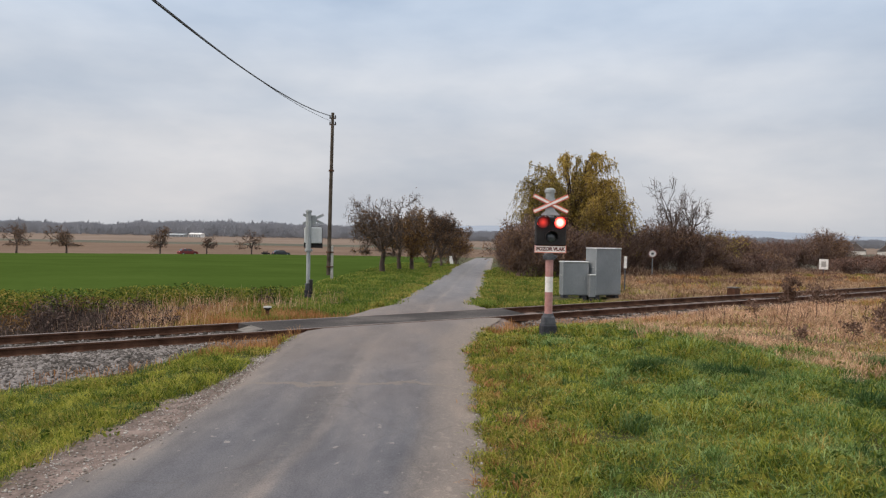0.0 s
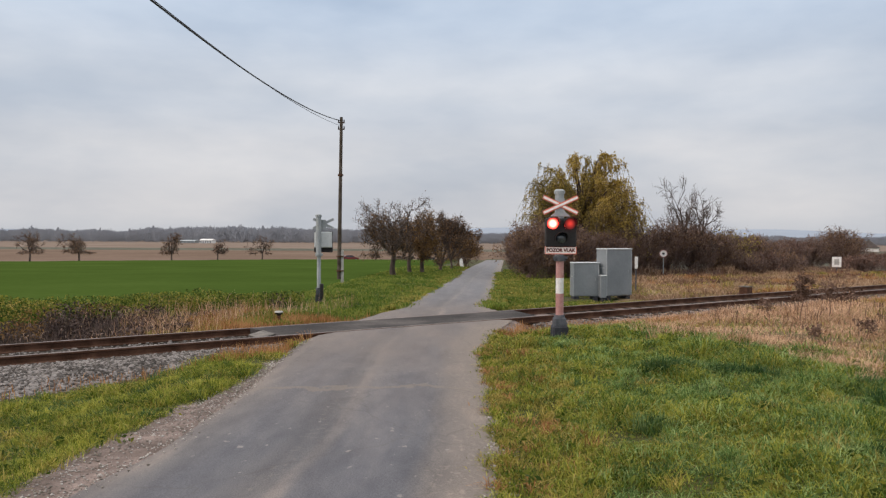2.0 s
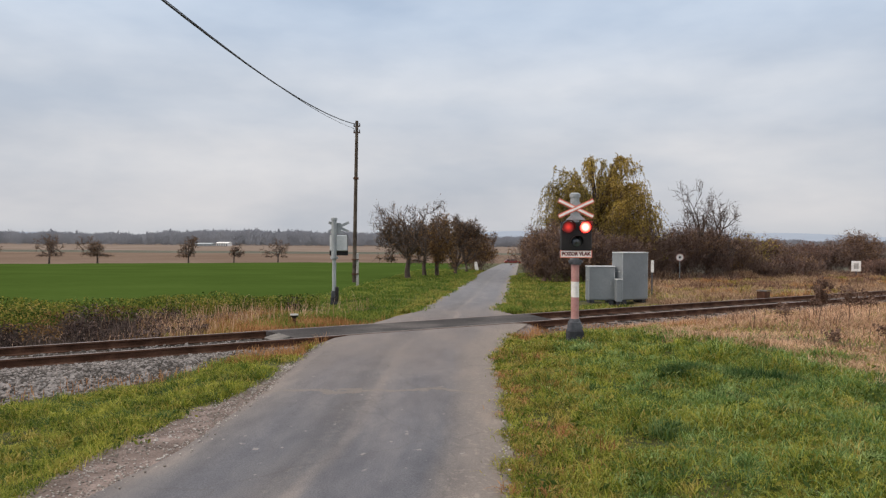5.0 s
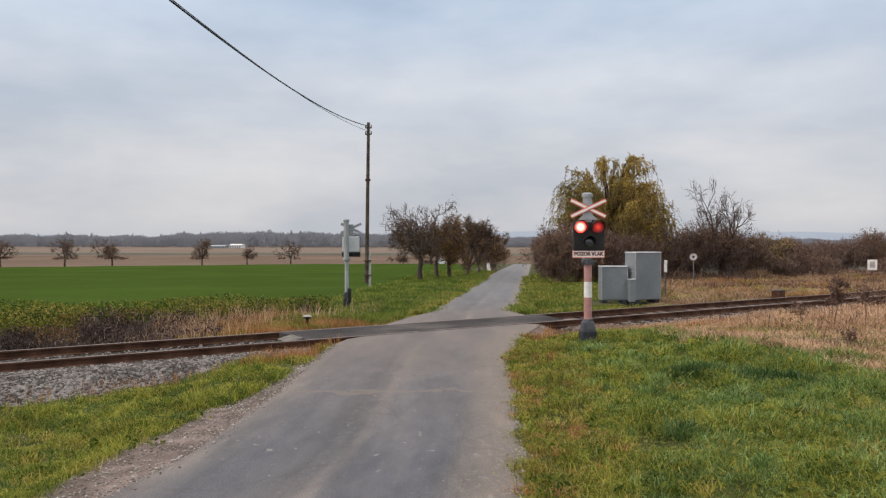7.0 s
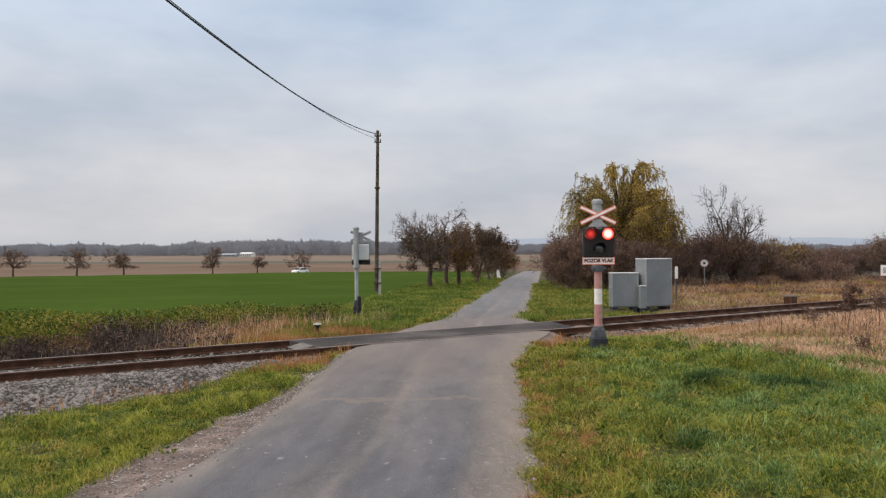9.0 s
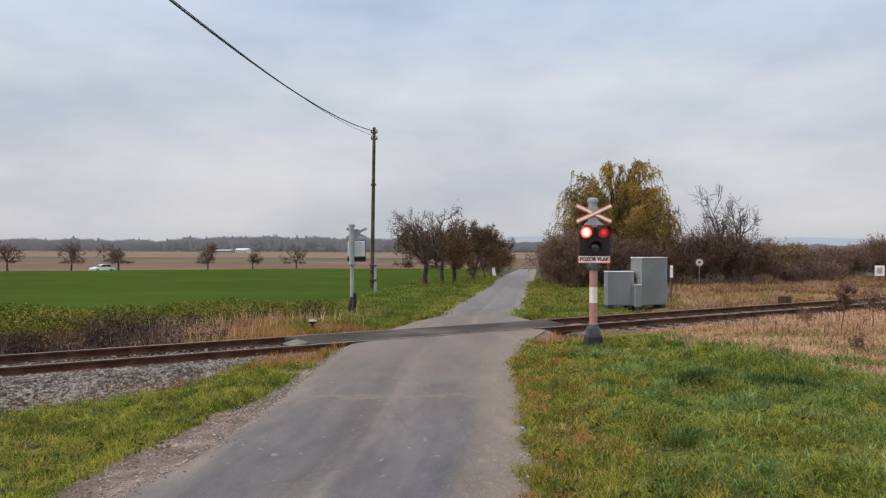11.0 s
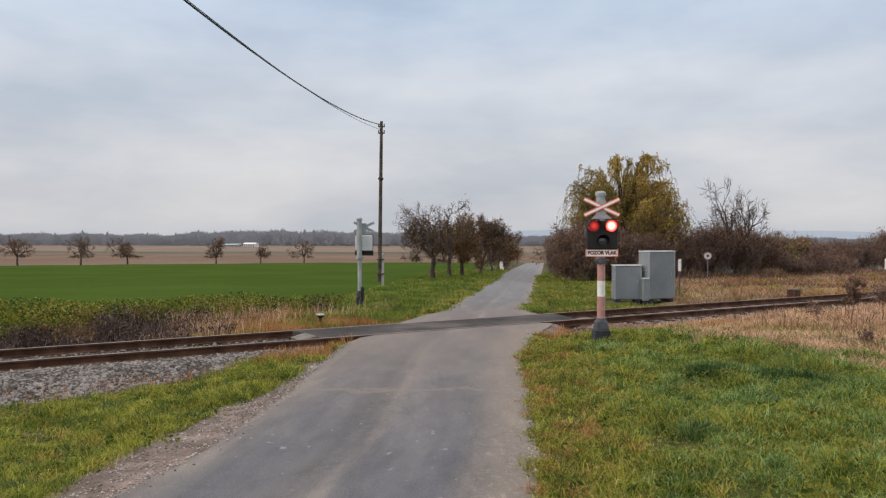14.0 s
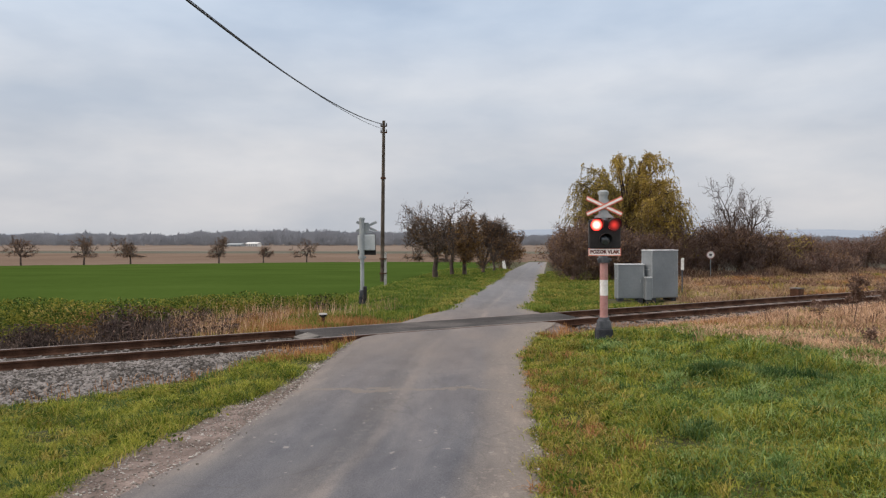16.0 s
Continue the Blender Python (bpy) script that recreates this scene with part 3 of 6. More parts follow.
def ground():
    xs = graded(-4600, 4600, -16, 22, 0.25, 1.13)
    ys = graded(-300, 4800, -1, 34, 0.25, 1.05)
    gx, gy = np.meshgrid(xs, ys)
    gz = land_z(gx, gy)
    v = np.stack([gx, gy, gz], -1).reshape(-1, 3)
    nx, ny = len(xs), len(ys)
    i = np.arange(nx * ny).reshape(ny, nx)
    f = np.stack([i[:-1, :-1], i[:-1, 1:], i[1:, 1:], i[1:, :-1]], -1).reshape(-1, 4)
    c = v[f].mean(1)
    x, y = c[:, 0], c[:, 1]
    s, dl, dr = rail_s(x, y), road_left(y) - x, x - road_right(y)
    wob = 0.25 * bumps(x * 2.3, y * 2.1)
    idx = np.zeros(len(f), int)                                  # grassy soil
    crop = (s > 7.4 + wob) & (dl > 2.2 + 0.02 * y + wob) & (y < np.interp(x, [-140, -77, -62, -40, -21], [20, 108, 133, 172, 186]))
    idx[crop] = 2
    idx[(s > 2.0) & (s <= 7.4 + wob) & (dl > 4.5 + wob)] = 5     # ditch bank
    idx[(s > 1.8) & (dr > 4.5 + wob) & (y < 60)] = 1             # dry grass
    idx[(dr > 1.0) & dry_side(x, y)] = 1
    idx[(y > np.interp(x, [-140, -77, -62, -40, -21], [34, 122, 147, 186, 197]))] = 3
    idx[(y > 196) & (y < 250) & (x > -20)] = 3
    idx[(y > 332) & (y < 388)] = 6
    idx[(y > 388)] = 4
    idx[(y > 60) & (y < 196) & (dr > 14)] = 6
    idx[(dr < 0.02) & (dr > -1.0) & (y < 19)] = 7
    idx[(dl < shoulder(y) + 0.06 * wob) & (dl > -1.0) & (y < 13)] = 7
    idx[(np.abs(s) < 2.7) & (dr > -1) & (dr < 1.3)] = 7
    idx[(np.abs(s) < 1.6) & (dl > -1) & (dl < 0.9)] = 7
    ob = soup("ground", v, f, ("soil", "drysoil", "crop", "plough", "plough2", "bank", "meadow", "gravel"), label="flat farmland with verges, crop field and ploughed soil", kind="structure", index=idx)
    ob.data.polygons.foreach_set("use_smooth", np.ones(len(f), bool))


ground()


def road():
    ys = np.concatenate([np.arange(-6, 30, 0.3), np.arange(30, 70, 1.5), np.arange(70, 196, 4)])
    cols = np.linspace(0, 1, 13)
    v, f = [], []
    rng = np.random.RandomState(4)
    for y in ys:
        jag = 0.018
        l, r = road_left(y) + 0.05 + rng.uniform(-jag, jag), road_right(y) - 0.03 + rng.uniform(-jag, jag)
        for c in cols:
            crown = 0.03 * (1 - (2 * c - 1) ** 2) if y < 11 else 0.0
            v.append((l + (r - l) * c, y, road_z(y) + crown + (0 if 0 < c < 1 else -0.035)))
    n = len(cols)
    for j in range(len(ys) - 1):
        for k in range(n - 1):
            f.append((j * n + k, j * n + k + 1, (j + 1) * n + k + 1, (j + 1) * n + k))
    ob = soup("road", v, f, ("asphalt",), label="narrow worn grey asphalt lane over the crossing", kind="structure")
    at = ob.data.attributes.new("across", "FLOAT", "POINT")
    at.data.foreach_set("value", np.tile(cols, len(ys)).astype(np.float32))
    ob.data.polygons.foreach_set("use_smooth", np.ones(len(f), bool))


road()


FAR_LINE = [(-180, -20), (-130, 45), (-77, 115), (-62, 140), (-40, 178), (-21, 191), (10, 196), (60, 199), (140, 199), (400, 190)]


def far_road():
    v, f = [], []
    pts = FAR_LINE
    for x, y in pts:
        v += [(x + 1.5, y - 3, base_z(y - 3) - 0.42), (x - 1.5, y + 3, base_z(y + 3) - 0.42)]
    for i in range(len(pts) - 1):
        f.append((2 * i, 2 * i + 2, 2 * i + 3, 2 * i + 1))
    soup("road_far", v, f, ("asphalt",), label="main road across the fields", kind="structure")


far_road()


# ---- railway ----
def rail_mesh(bm, a0, a1, s, n):
    prof = [(-0.075, -0.155), (-0.075, -0.14), (-0.012, -0.12), (-0.010, -0.045), (-0.036, -0.035), (-0.036, -0.004), (-0.028, 0.0),
            (0.028, 0.0), (0.036, -0.004), (0.036, -0.035), (0.010, -0.045), (0.012, -0.12), (0.075, -0.14), (0.075, -0.155)]
    rings = []
    for i in range(n + 1):
        a = a0 + (a1 - a0) * i / n
        ring = []
        for ds, dz in prof:
            x, y = at_rail(a, s + ds)
            ring.append(bm.verts.new((x, y, 0.012 + dz)))
        rings.append(ring)
    for r, q in zip(rings, rings[1:]):
        for k in range(len(prof)):
            j = (k + 1) % len(prof)
            fc = bm.faces.new((r[k], r[j], q[j], q[k]))
            if k in (5, 6, 7):
                fc.material_index = 1
    bm.faces.new(rings[0])
    bm.faces.new(rings[-1][::-1])


def track():
    root = thing("railway_track", pose(0, 0, 0), "rusty single railway track on grey stone ballast", "railway track", kind="structure")
    for s in (-0.7535, 0.7535):
        bm = bm_new()
        rail_mesh(bm, -60, 150, s, 60)
        bmesh.ops.recalc_face_normals(bm, faces=bm.faces)
        ob = part("rail", bm, "rust", root, "rusty steel rail with a worn head")
        ob.data.materials.append(M["railtop"])
    # bed
    prof = [(-2.75, -0.42), (-2.0, -0.24), (-1.45, -0.155), (-0.62, -0.15), (0.62, -0.15), (1.45, -0.155), (2.0, -0.25), (2.6, -0.5)]
    v, f = [], []
    steps = np.arange(-60, 150, 0.5)
    rng = np.random.RandomState(2)
    for a in steps:
        for s, z in prof:
            x, y = at_rail(a, s + rng.uniform(-0.08, 0.08))
            if road_left(y) - 0.15 < x < road_right(y) + 0.15:
                z = -0.3
            v.append((x, y, z + rng.uniform(-0.015, 0.012)))
    n = len(prof)
    for j in range(len(steps) - 1):
        for k in range(n - 1):
            f.append((j * n + k, j * n + k + 1, (j + 1) * n + k + 1, (j + 1) * n + k))
    past = np.repeat(steps[:-1] > 1.5, n - 1).astype(int)
    soup("ballast_bed", v, f, ("ballast_bed", "gravel"), root, kind="stuff", index=past)
    # sleepers
    bm = bm_new()
    box(bm, (0, 0, -0.07), (0.25, 2.4, 0.14), 0.012)
    me = bpy.data.meshes.new("sleeper")
    bm.to_mesh(me)
    bm.free()
    me.materials.append(M["sleeper"])
    for i in range(-24, 80):
        a = i * 0.62
        x, y = at_rail(a, 0)
        if road_left(y) - 1.2 < x < road_right(y) + 1.2:
            continue
        ob = new("sleeper", me)
        ob.parent = root
        ob.matrix_basis = pose(x, y, -0.143, 0, 0, 35.75)
    # loose stones
    rng = np.random.RandomState(7)
    t = (1 + 5 ** 0.5) / 2
    ico = np.array([(-1, t, 0), (1, t, 0), (-1, -t, 0), (1, -t, 0), (0, -1, t), (0, 1, t), (0, -1, -t), (0, 1, -t), (t, 0, -1), (t, 0, 1), (-t, 0, -1), (-t, 0, 1)]) / 1.9
    icf = np.array([(0, 11, 5), (0, 5, 1), (0, 1, 7), (0, 7, 10), (0, 10, 11), (1, 5, 9), (5, 11, 4), (11, 10, 2), (10, 7, 6), (7, 1, 8), (3, 9, 4), (3, 4, 2), (3, 2, 6), (3, 6, 8), (3, 8, 9), (4, 9, 5), (2, 4, 11), (6, 2, 10), (8, 6, 7), (9, 8, 1)])
    n = 42000
    a = np.where(rng.rand(n) < 0.95, rng.uniform(-13, 0, n), rng.uniform(0, 24, n))
    s = np.where(rng.rand(n) < 0.88, rng.uniform(-2.75, -0.85, n), rng.uniform(-0.9, 2.4, n))
    x, y = at_rail(a, s)
    ok = ~((x > road_left(y) - 0.2) & (x < road_right(y) + 0.5)) & (np.abs(np.abs(s) - 0.7535) > 0.1)
    x, y, s = x[ok], y[ok], s[ok]
    z = np.interp(s, [p[0] for p in prof], [p[1] for p in prof])
    m = len(x)
    size = rng.uniform(0.016, 0.038, (m, 1, 1)) * rng.uniform(0.6, 1.35, (m, 1, 3)) * np.array([1.15, 1.0, 0.75])
    ang = rng.uniform(0, 6.28, m)
    p = ico[None] * (1 + rng.uniform(-0.42, 0.32, (m, 12, 1))) * size
    px = p[:, :, 0] * np.cos(ang)[:, None] - p[:, :, 1] * np.sin(ang)[:, None]
    py = p[:, :, 0] * np.sin(ang)[:, None] + p[:, :, 1] * np.cos(ang)[:, None]
    vv = np.stack([px + x[:, None], py + y[:, None], p[:, :, 2] + z[:, None] + 0.01], -1).reshape(-1, 3)
    ff = (icf[None] + 12 * np.arange(m)[:, None, None]).reshape(-1, 3)
    soup("ballast_stones", vv, ff, ("ballast",), root, kind="stuff")
    # dark infill between the rails at the crossing
    for s0, s1, z in ((-0.69, 0.69, 0.010), ):
        bm = bm_new()
        al, ar = -4.7, 2.1
        q = [at_rail(al, s0), at_rail(ar, s0), at_rail(ar + 0.4, s1), at_rail(al - 0.1, s1)]
        top = [bm.verts.new((x, y, z)) for x, y in q]
        low = [bm.verts.new((x, y, z - 0.12)) for x, y in q]
        bm.faces.new(top)
        for i in range(4):
            j = (i + 1) % 4
            bm.faces.new((top[j], top[i], low[i], low[j]))
        part("crossing_infill", bm, "patch", root, "dark bitumen strip between the rails")
    # sloping steel end plate
    bm = bm_new()
    m = Matrix.Translation((*at_rail(-4.86, -0.12), -0.035)) @ Matrix.Rotation(RA, 4, "Z") @ Matrix.Rotation(radians(-14), 4, "Y")
    box(bm, (0, 0, 0), (0.32, 0.66, 0.03), 0.006, m=m)
    box(bm, (0.12, 0, -0.05), (0.03, 0.45, 0.1), m=m)
    part("end_plate", bm, "plate", root, "sloping galvanised end plate")


track()


# ---- crossing signals ----
def disc(bm, c, r, seg=20, y_thick=0.01):
    return rod(bm, (c[0], c[1] - y_thick / 2, c[2]), (c[0], c[1] + y_thick / 2, c[2]), r, r, seg)


def half_hood(bm, c, r, depth):
    seg = 14
    rings = []
    for rr in (r, r - 0.006):
        row = []
        for i in range(seg + 1):
            an = radians(-25 + 230 * i / seg)
            x, z = math.cos(an) * rr, math.sin(an) * rr
            k = depth * (0.45 + 0.55 * max(0.0, math.sin(an)))
            row.append((bm.verts.new((c[0] + x, c[1], c[2] + z)), bm.verts.new((c[0] + x, c[1] - k, c[2] + z))))
        rings.append(row)
    a, b = rings
    for i in range(seg):
        bm.faces.new((a[i][0], a[i + 1][0], a[i + 1][1], a[i][1]))
        bm.faces.new((b[i][1], b[i + 1][1], b[i + 1][0], b[i][0]))
        bm.faces.new((a[i][1], a[i + 1][1], b[i + 1][1], b[i][1]))


def arm(bm, ang, length, width, y, thick, m=Matrix.Identity(4)):
    q = Matrix.Translation((0, y, 0)) @ Matrix.Rotation(ang, 4, "Y")
    return box(bm, (0, 0, 0), (length, thick, width), 0.004, m=m @ q)


SHUTTERS = []


def crossing_signal(m, label, lamps, head=0.0):
    root = thing("crossing_signal", m, label, "crossing signal", "crossing signals")
    slim = 1.0 if lamps else 0.72
    bm = box(bm_new(), (0, 0, 0.11), (0.31 * slim, 0.31 * slim, 0.30), 0.03)
    part("foot", bm, "dark_base", root, "black tarred lower base")
    bm = box(bm_new(), (0, 0, 0.33), (0.27 * slim, 0.27 * slim, 0.19), 0.025, taper=0.85)
    rod(bm, (0, 0, 0.41), (0, 0, 0.47), 0.115, 0.10, 16)
    part("base", bm, "base_grey", root, "grey painted base block")
    for z0, z1, mat, lb in ((0.45, 0.90, "red_faded", "faded red band"), (0.90, 1.21, "white", "white band"), (1.21, 1.56, "red_faded", "faded red band")):
        part("post_band", rod(bm_new(), (0, 0, z0), (0, 0, z1), 0.078 - 0.012 * (not lamps), 0.078 - 0.012 * (not lamps), 18), mat if lamps else "light_metal", root, lb if lamps else "grey post section", smooth_faces=False)
    bm = rod(bm_new(), (0, 0, 1.55), (0, 0, 1.65), 0.115, 0.115, 18)
    box(bm, (0, -0.02, 1.61), (0.26, 0.14, 0.06), 0.01)
    part("collar", bm, "base_grey" if lamps else "light_metal", root)
    part("upper_post", rod(bm_new(), (0, 0.08, 1.58), (0, 0.08, 2.90), 0.088, 0.088, 18), "light_metal", root, "galvanised upper post")
    bm = rod(bm_new(), (0, 0.08, 2.895), (0, 0.08, 2.955), 0.108, 0.108, 18)
    rod(bm, (0, 0.08, 2.955), (0, 0.08, 2.985), 0.105, 0.07, 18)
    part("cap", bm, "light_metal", root, "grey domed post cap")
    # light box
    below = set(root.children)
    bm = box(bm_new(), (0, -0.05, 2.115), (0.62, 0.10, 0.57), 0.02)
    part("light_box_back", box(bm_new(), (0, 0.02, 2.115), (0.60, 0.09, 0.55), 0.03), "light_metal" if lamps else "back_sheet", root, "pale grey rear housing")
    box_ob = part("light_box", bm, "black", root, "black signal face panel")
    for i, x in enumerate((-0.172, 0.172)):
        hood = bm_new()
        half_hood(hood, (x, -0.101, 2.295), 0.135, 0.20)
        part("hood", hood, "black", root)
        rod_bm = disc(bm_new(), (0, 0, 0), 0.112, 28, 0.012)
        lens = part("lens", rod_bm, "lamp" if lamps else "lens_dark", root, "red signal lens" if lamps else "unlit signal lens")
        lens.location = (x, -0.112, 2.295)
        if lamps:
            # added disc with a dim glow imitates the unlit lens, flips up to bare it
            sh = disc(bm_new(), (0, -0.001, -0.115), 0.114, 28, 0.004)
            shutter = part("added_shutter", sh, "lens_dim", root, "added hinged disc with a dim red glow, hides the lit lens between flashes")
            shutter.location = (x, -0.128, 2.295 + 0.115)
            SHUTTERS.append((shutter, i))
    hood = bm_new()
    half_hood(hood, (0, -0.101, 2.005), 0.125, 0.16)
    part("hood", hood, "black", root)
    bm = bm_new()
    for y0, r0, y1, r1 in ((-0.10, 0.105, -0.118, 0.100), (-0.118, 0.100, -0.135, 0.078), (-0.135, 0.078, -0.147, 0.045), (-0.147, 0.045, -0.151, 0.002)):
        rod(bm, (0, y0, 2.005), (0, y1, 2.005), r0, r1, 24, caps=False)
    part("lower_lens", bm, "lens_dark", root, "unlit dark glass lens", smooth_faces=True)
    for z in (2.37, 1.86):
        for x in (-0.29, 0.29):
            part("bolt", rod(bm_new(), (x, -0.11, z), (x, -0.09, z), 0.012, 0.012, 6), "black", root)
    # name board
    bm = box(bm_new(), (0, -0.06, 1.762), (0.64, 0.02, 0.155), 0.004)
    board = part("name_board", bm, "cross_white" if lamps else "black", root, "white board with red border and red lettering")
    bm = bm_new()
    for x, z, w, h in ((0, 0.069, 0.64, 0.014), (0, -0.069, 0.64, 0.014), (-0.312, 0, 0.014, 0.124), (0.312, 0, 0.014, 0.124)):
        box(bm, (x, -0.072, 1.762 + z), (w, 0.004, h))
    part("border", bm, "cross_red", board)
    cu = bpy.data.curves.new("lettering", "FONT")
    cu.body, cu.size, cu.align_x, cu.align_y, cu.extrude = "POZOR VLAK", 0.094, "CENTER", "CENTER", 0.0015
    cu.offset = 0.0045
    tmp = new("lettering_curve", cu)
    me = bpy.data.meshes.new_from_object(tmp.evaluated_get(bpy.context.evaluated_depsgraph_get()))
    bpy.data.objects.remove(tmp)
    me.materials.append(M["text_red"])
    word = new("lettering", me)
    word.parent = board
    word.matrix_basis = pose(0, -0.0735, 1.762, 90, 0, 0)
    # crossbuck
    bm = bm_new()
    plate = [(-0.20, 2.44), (0.20, 2.44), (0.085, 2.54), (0.085, 2.80), (-0.085, 2.80), (-0.085, 2.54)]
    vs = [bm.verts.new((x, -0.02, z)) for x, z in plate]
    face = bm.faces.new(vs)
    ex = bmesh.ops.extrude_face_region(bm, geom=[face])
    bmesh.ops.translate(bm, vec=(0, 0.02, 0), verts=[g for g in ex["geom"] if isinstance(g, bmesh.types.BMVert)])
    bmesh.ops.recalc_face_normals(bm, faces=bm.faces)
    part("bracket_plate", bm, "light_metal", root, "galvanised bracket plate")
    an = math.atan2(0.160, 0.345)
    for k, sg in enumerate((1, -1)):
        c = Matrix.Translation((0, 0, 2.665))
        buck = part("crossbuck_arm", arm(bm_new(), sg * an, 0.77, 0.088, -0.03 - 0.008 * k, 0.006, c), "cross_red", root, "reflective red and white crossbuck arm")
        part("backing", arm(bm_new(), sg * an, 0.77, 0.088, -0.0235 + 0.006 * (1 - k), 0.005, c), "light_metal", buck, "grey sheet back")
        part("stripe", arm(bm_new(), sg * an, 0.752, 0.044, -0.0355 - 0.008 * k - 0.002 * 0, 0.005, c), "cross_white", buck)
    for ob in root.children:
        if ob not in below:
            ob.location.x += head
    return root


sig = crossing_signal(pose(2.14, 14.77, -0.05, 0, 0, 4), "flashing crossing signal on a red and white banded post", True)
twin = crossing_signal(pose(-4.60, 25.2, -0.25, 0, 0, 183), "crossing signal seen from its grey back", False, -0.15)
bm = box(bm_new(), (-0.11, 0.08, 0.36), (0.11, 0.11, 0.50), 0.02)
part("cable_box", bm, "black", twin, "small black cable box")


# ---- relay cabinets ----
def cabinet(m, w, d, h, label, doors):
    root = thing("relay_cabinet", m, label, "relay cabinet", "relay cabinets")
    part("body", box(bm_new(), (0, 0, h / 2 + 0.14), (w, d, h), 0.012), "grey_metal", root)
    part("roof", box(bm_new(), (0, 0, h + 0.155), (w + 0.06, d + 0.06, 0.035), 0.008), "pale_top", root, "pale sheet roof")
    for x in (-w / 2, w / 2):
        part("corner_trim", box(bm_new(), (x, -d / 2, h / 2 + 0.14), (0.035, 0.035, h - 0.01), 0.005), "light_metal", root, "pale corner trim")
    part("corner_trim", box(bm_new(), (-w / 2, d / 2, h / 2 + 0.14), (0.03, 0.03, h - 0.01), 0.005), "light_metal", root, "pale corner trim")
    part("vent", box(bm_new(), (-w / 2 - 0.004, 0, h * 0.6 + 0.14), (0.012, d * 0.5, 0.03), 0.002), "light_metal", root, "pale vent strip")
    n = doors
    for i in range(n):
        x = -w / 2 + (i + 0.5) * w / n
        door = part("door", box(bm_new(), (x, -d / 2 - 0.006, h / 2 + 0.14), (w / n - 0.03, 0.014, h - 0.06), 0.004), "grey_metal", root)
        part("handle", box(bm_new(), (x + w / n * 0.36, -d / 2 - 0.02, h * 0.52 + 0.14), (0.025, 0.02, 0.12), 0.004), "light_metal", door, "metal door handle")
        for k in range(3):
            part("hinge", rod(bm_new(), (x - w / n / 2 + 0.02, -d / 2 - 0.015, 0.14 + h * (0.15 + 0.35 * k)), (x - w / n / 2 + 0.02, -d / 2 - 0.015, 0.22 + h * (0.15 + 0.35 * k)), 0.01, 0.01, 8), "grey_metal", door)
    for x in (-w / 2 + 0.12, w / 2 - 0.12):
        part("foot", box(bm_new(), (x, 0, 0.04), (0.2, d * 0.9, 0.25), 0.01), "dark_base", root, "dark plinth foot")
    return root


cabinet(pose(6.10, 27.95, -0.33, 0, 0, 27), 1.16, 0.58, 1.74, "tall grey steel relay cabinet with a pale roof", 1)
def cable_box():
    s = thing("cable_box", pose(5.57, 27.40, -0.36, 0, 0, 6), "small grey cable box between the relay cabinets", "cable box")
    part("body", box(bm_new(), (0, 0, 0.52), (0.22, 0.20, 0.80), 0.01), "grey_metal", s)
    part("lid", box(bm_new(), (0, 0, 0.94), (0.25, 0.23, 0.03), 0.006), "pale_top", s, "pale sheet lid")
    part("plinth", box(bm_new(), (0, 0, 0.05), (0.16, 0.15, 0.20), 0.01), "dark_base", s, "dark plinth")


cable_box()
cabinet(pose(4.95, 27.75, -0.35, 0, 0, 6), 0.96, 0.42, 1.24, "low grey steel relay cabinet beside the tall one", 1)


# ---- pole with cables ----
def cable(bm, p0, p1, sag, r, n=32):
    p0, p1 = Vector(p0), Vector(p1)
    side = (p1 - p0).cross(Vector((0, 0, 1))).normalized()
    rings = []
    for i in range(n + 1):
        k = i / n
        p = p0.lerp(p1, k) - Vector((0, 0, 4 * sag * k * (1 - k)))
        rings.append([bm.verts.new(p + side * (r * math.cos(a)) + Vector((0, 0, r * math.sin(a)))) for a in (0, 1.047, 2.094, 3.142, 4.189, 5.236)])
    for u, v in zip(rings, rings[1:]):
        for j in range(6):
            bm.faces.new((u[j], u[(j + 1) % 6], v[(j + 1) % 6], v[j]))
    return bm


def utility_pole():
    x, y, z = -5.86, 37.8, -0.55
    root = thing("utility_pole", pose(x, y, z), "tall weathered wooden utility pole on a concrete stub", "utility pole")
    part("pole", rod(bm_new(), (0, 0, 0.35), (0.10, 0, 8.66), 0.108, 0.078, 12), "wood_pole", root)
    part("stub", box(bm_new(), (0.17, 0.0, 0.85), (0.14, 0.16, 2.0), 0.02, taper=0.8), "concrete", root, "pale concrete pole stub")
    for zz in (0.75, 1.5):
        part("band", rod(bm_new(), (0.05, 0, zz), (0.05, 0, zz + 0.06), 0.2, 0.2, 12), "rust", root, "rusty clamp band")
    part("band", rod(bm_new(), (0.065, 0, 5.65), (0.065, 0, 5.75), 0.14, 0.14, 12), "rust", root, "rusty clamp band")
    for zz in (8.38, 8.05):
        part("bracket", box(bm_new(), (0.10, 0, zz), (0.34, 0.06, 0.06), 0.01), "rust", root)
        for xx in (-0.04, 0.24):
            part("insulator", rod(bm_new(), (xx, 0, zz + 0.02), (xx, 0, zz + 0.16), 0.035, 0.025, 8), "black", root)
    return root


utility_pole()


def cables():
    for dx, ex, z0, z1, sag, r in ((-0.06, 0.316, 7.95, 6.735, 0.804, 0.020), (-0.06, 0.316, 7.70, 6.735, 0.664, 0.009)):
        bm = cable(bm_new(), (-5.80 + dx, 37.8, z0), (-6.0 + ex, 1.5, z1), sag, r)
        tagged(part("overhead_cable", bm, "cable"), "thin black overhead cable sagging from the pole", "cable", "overhead cables")


cables()


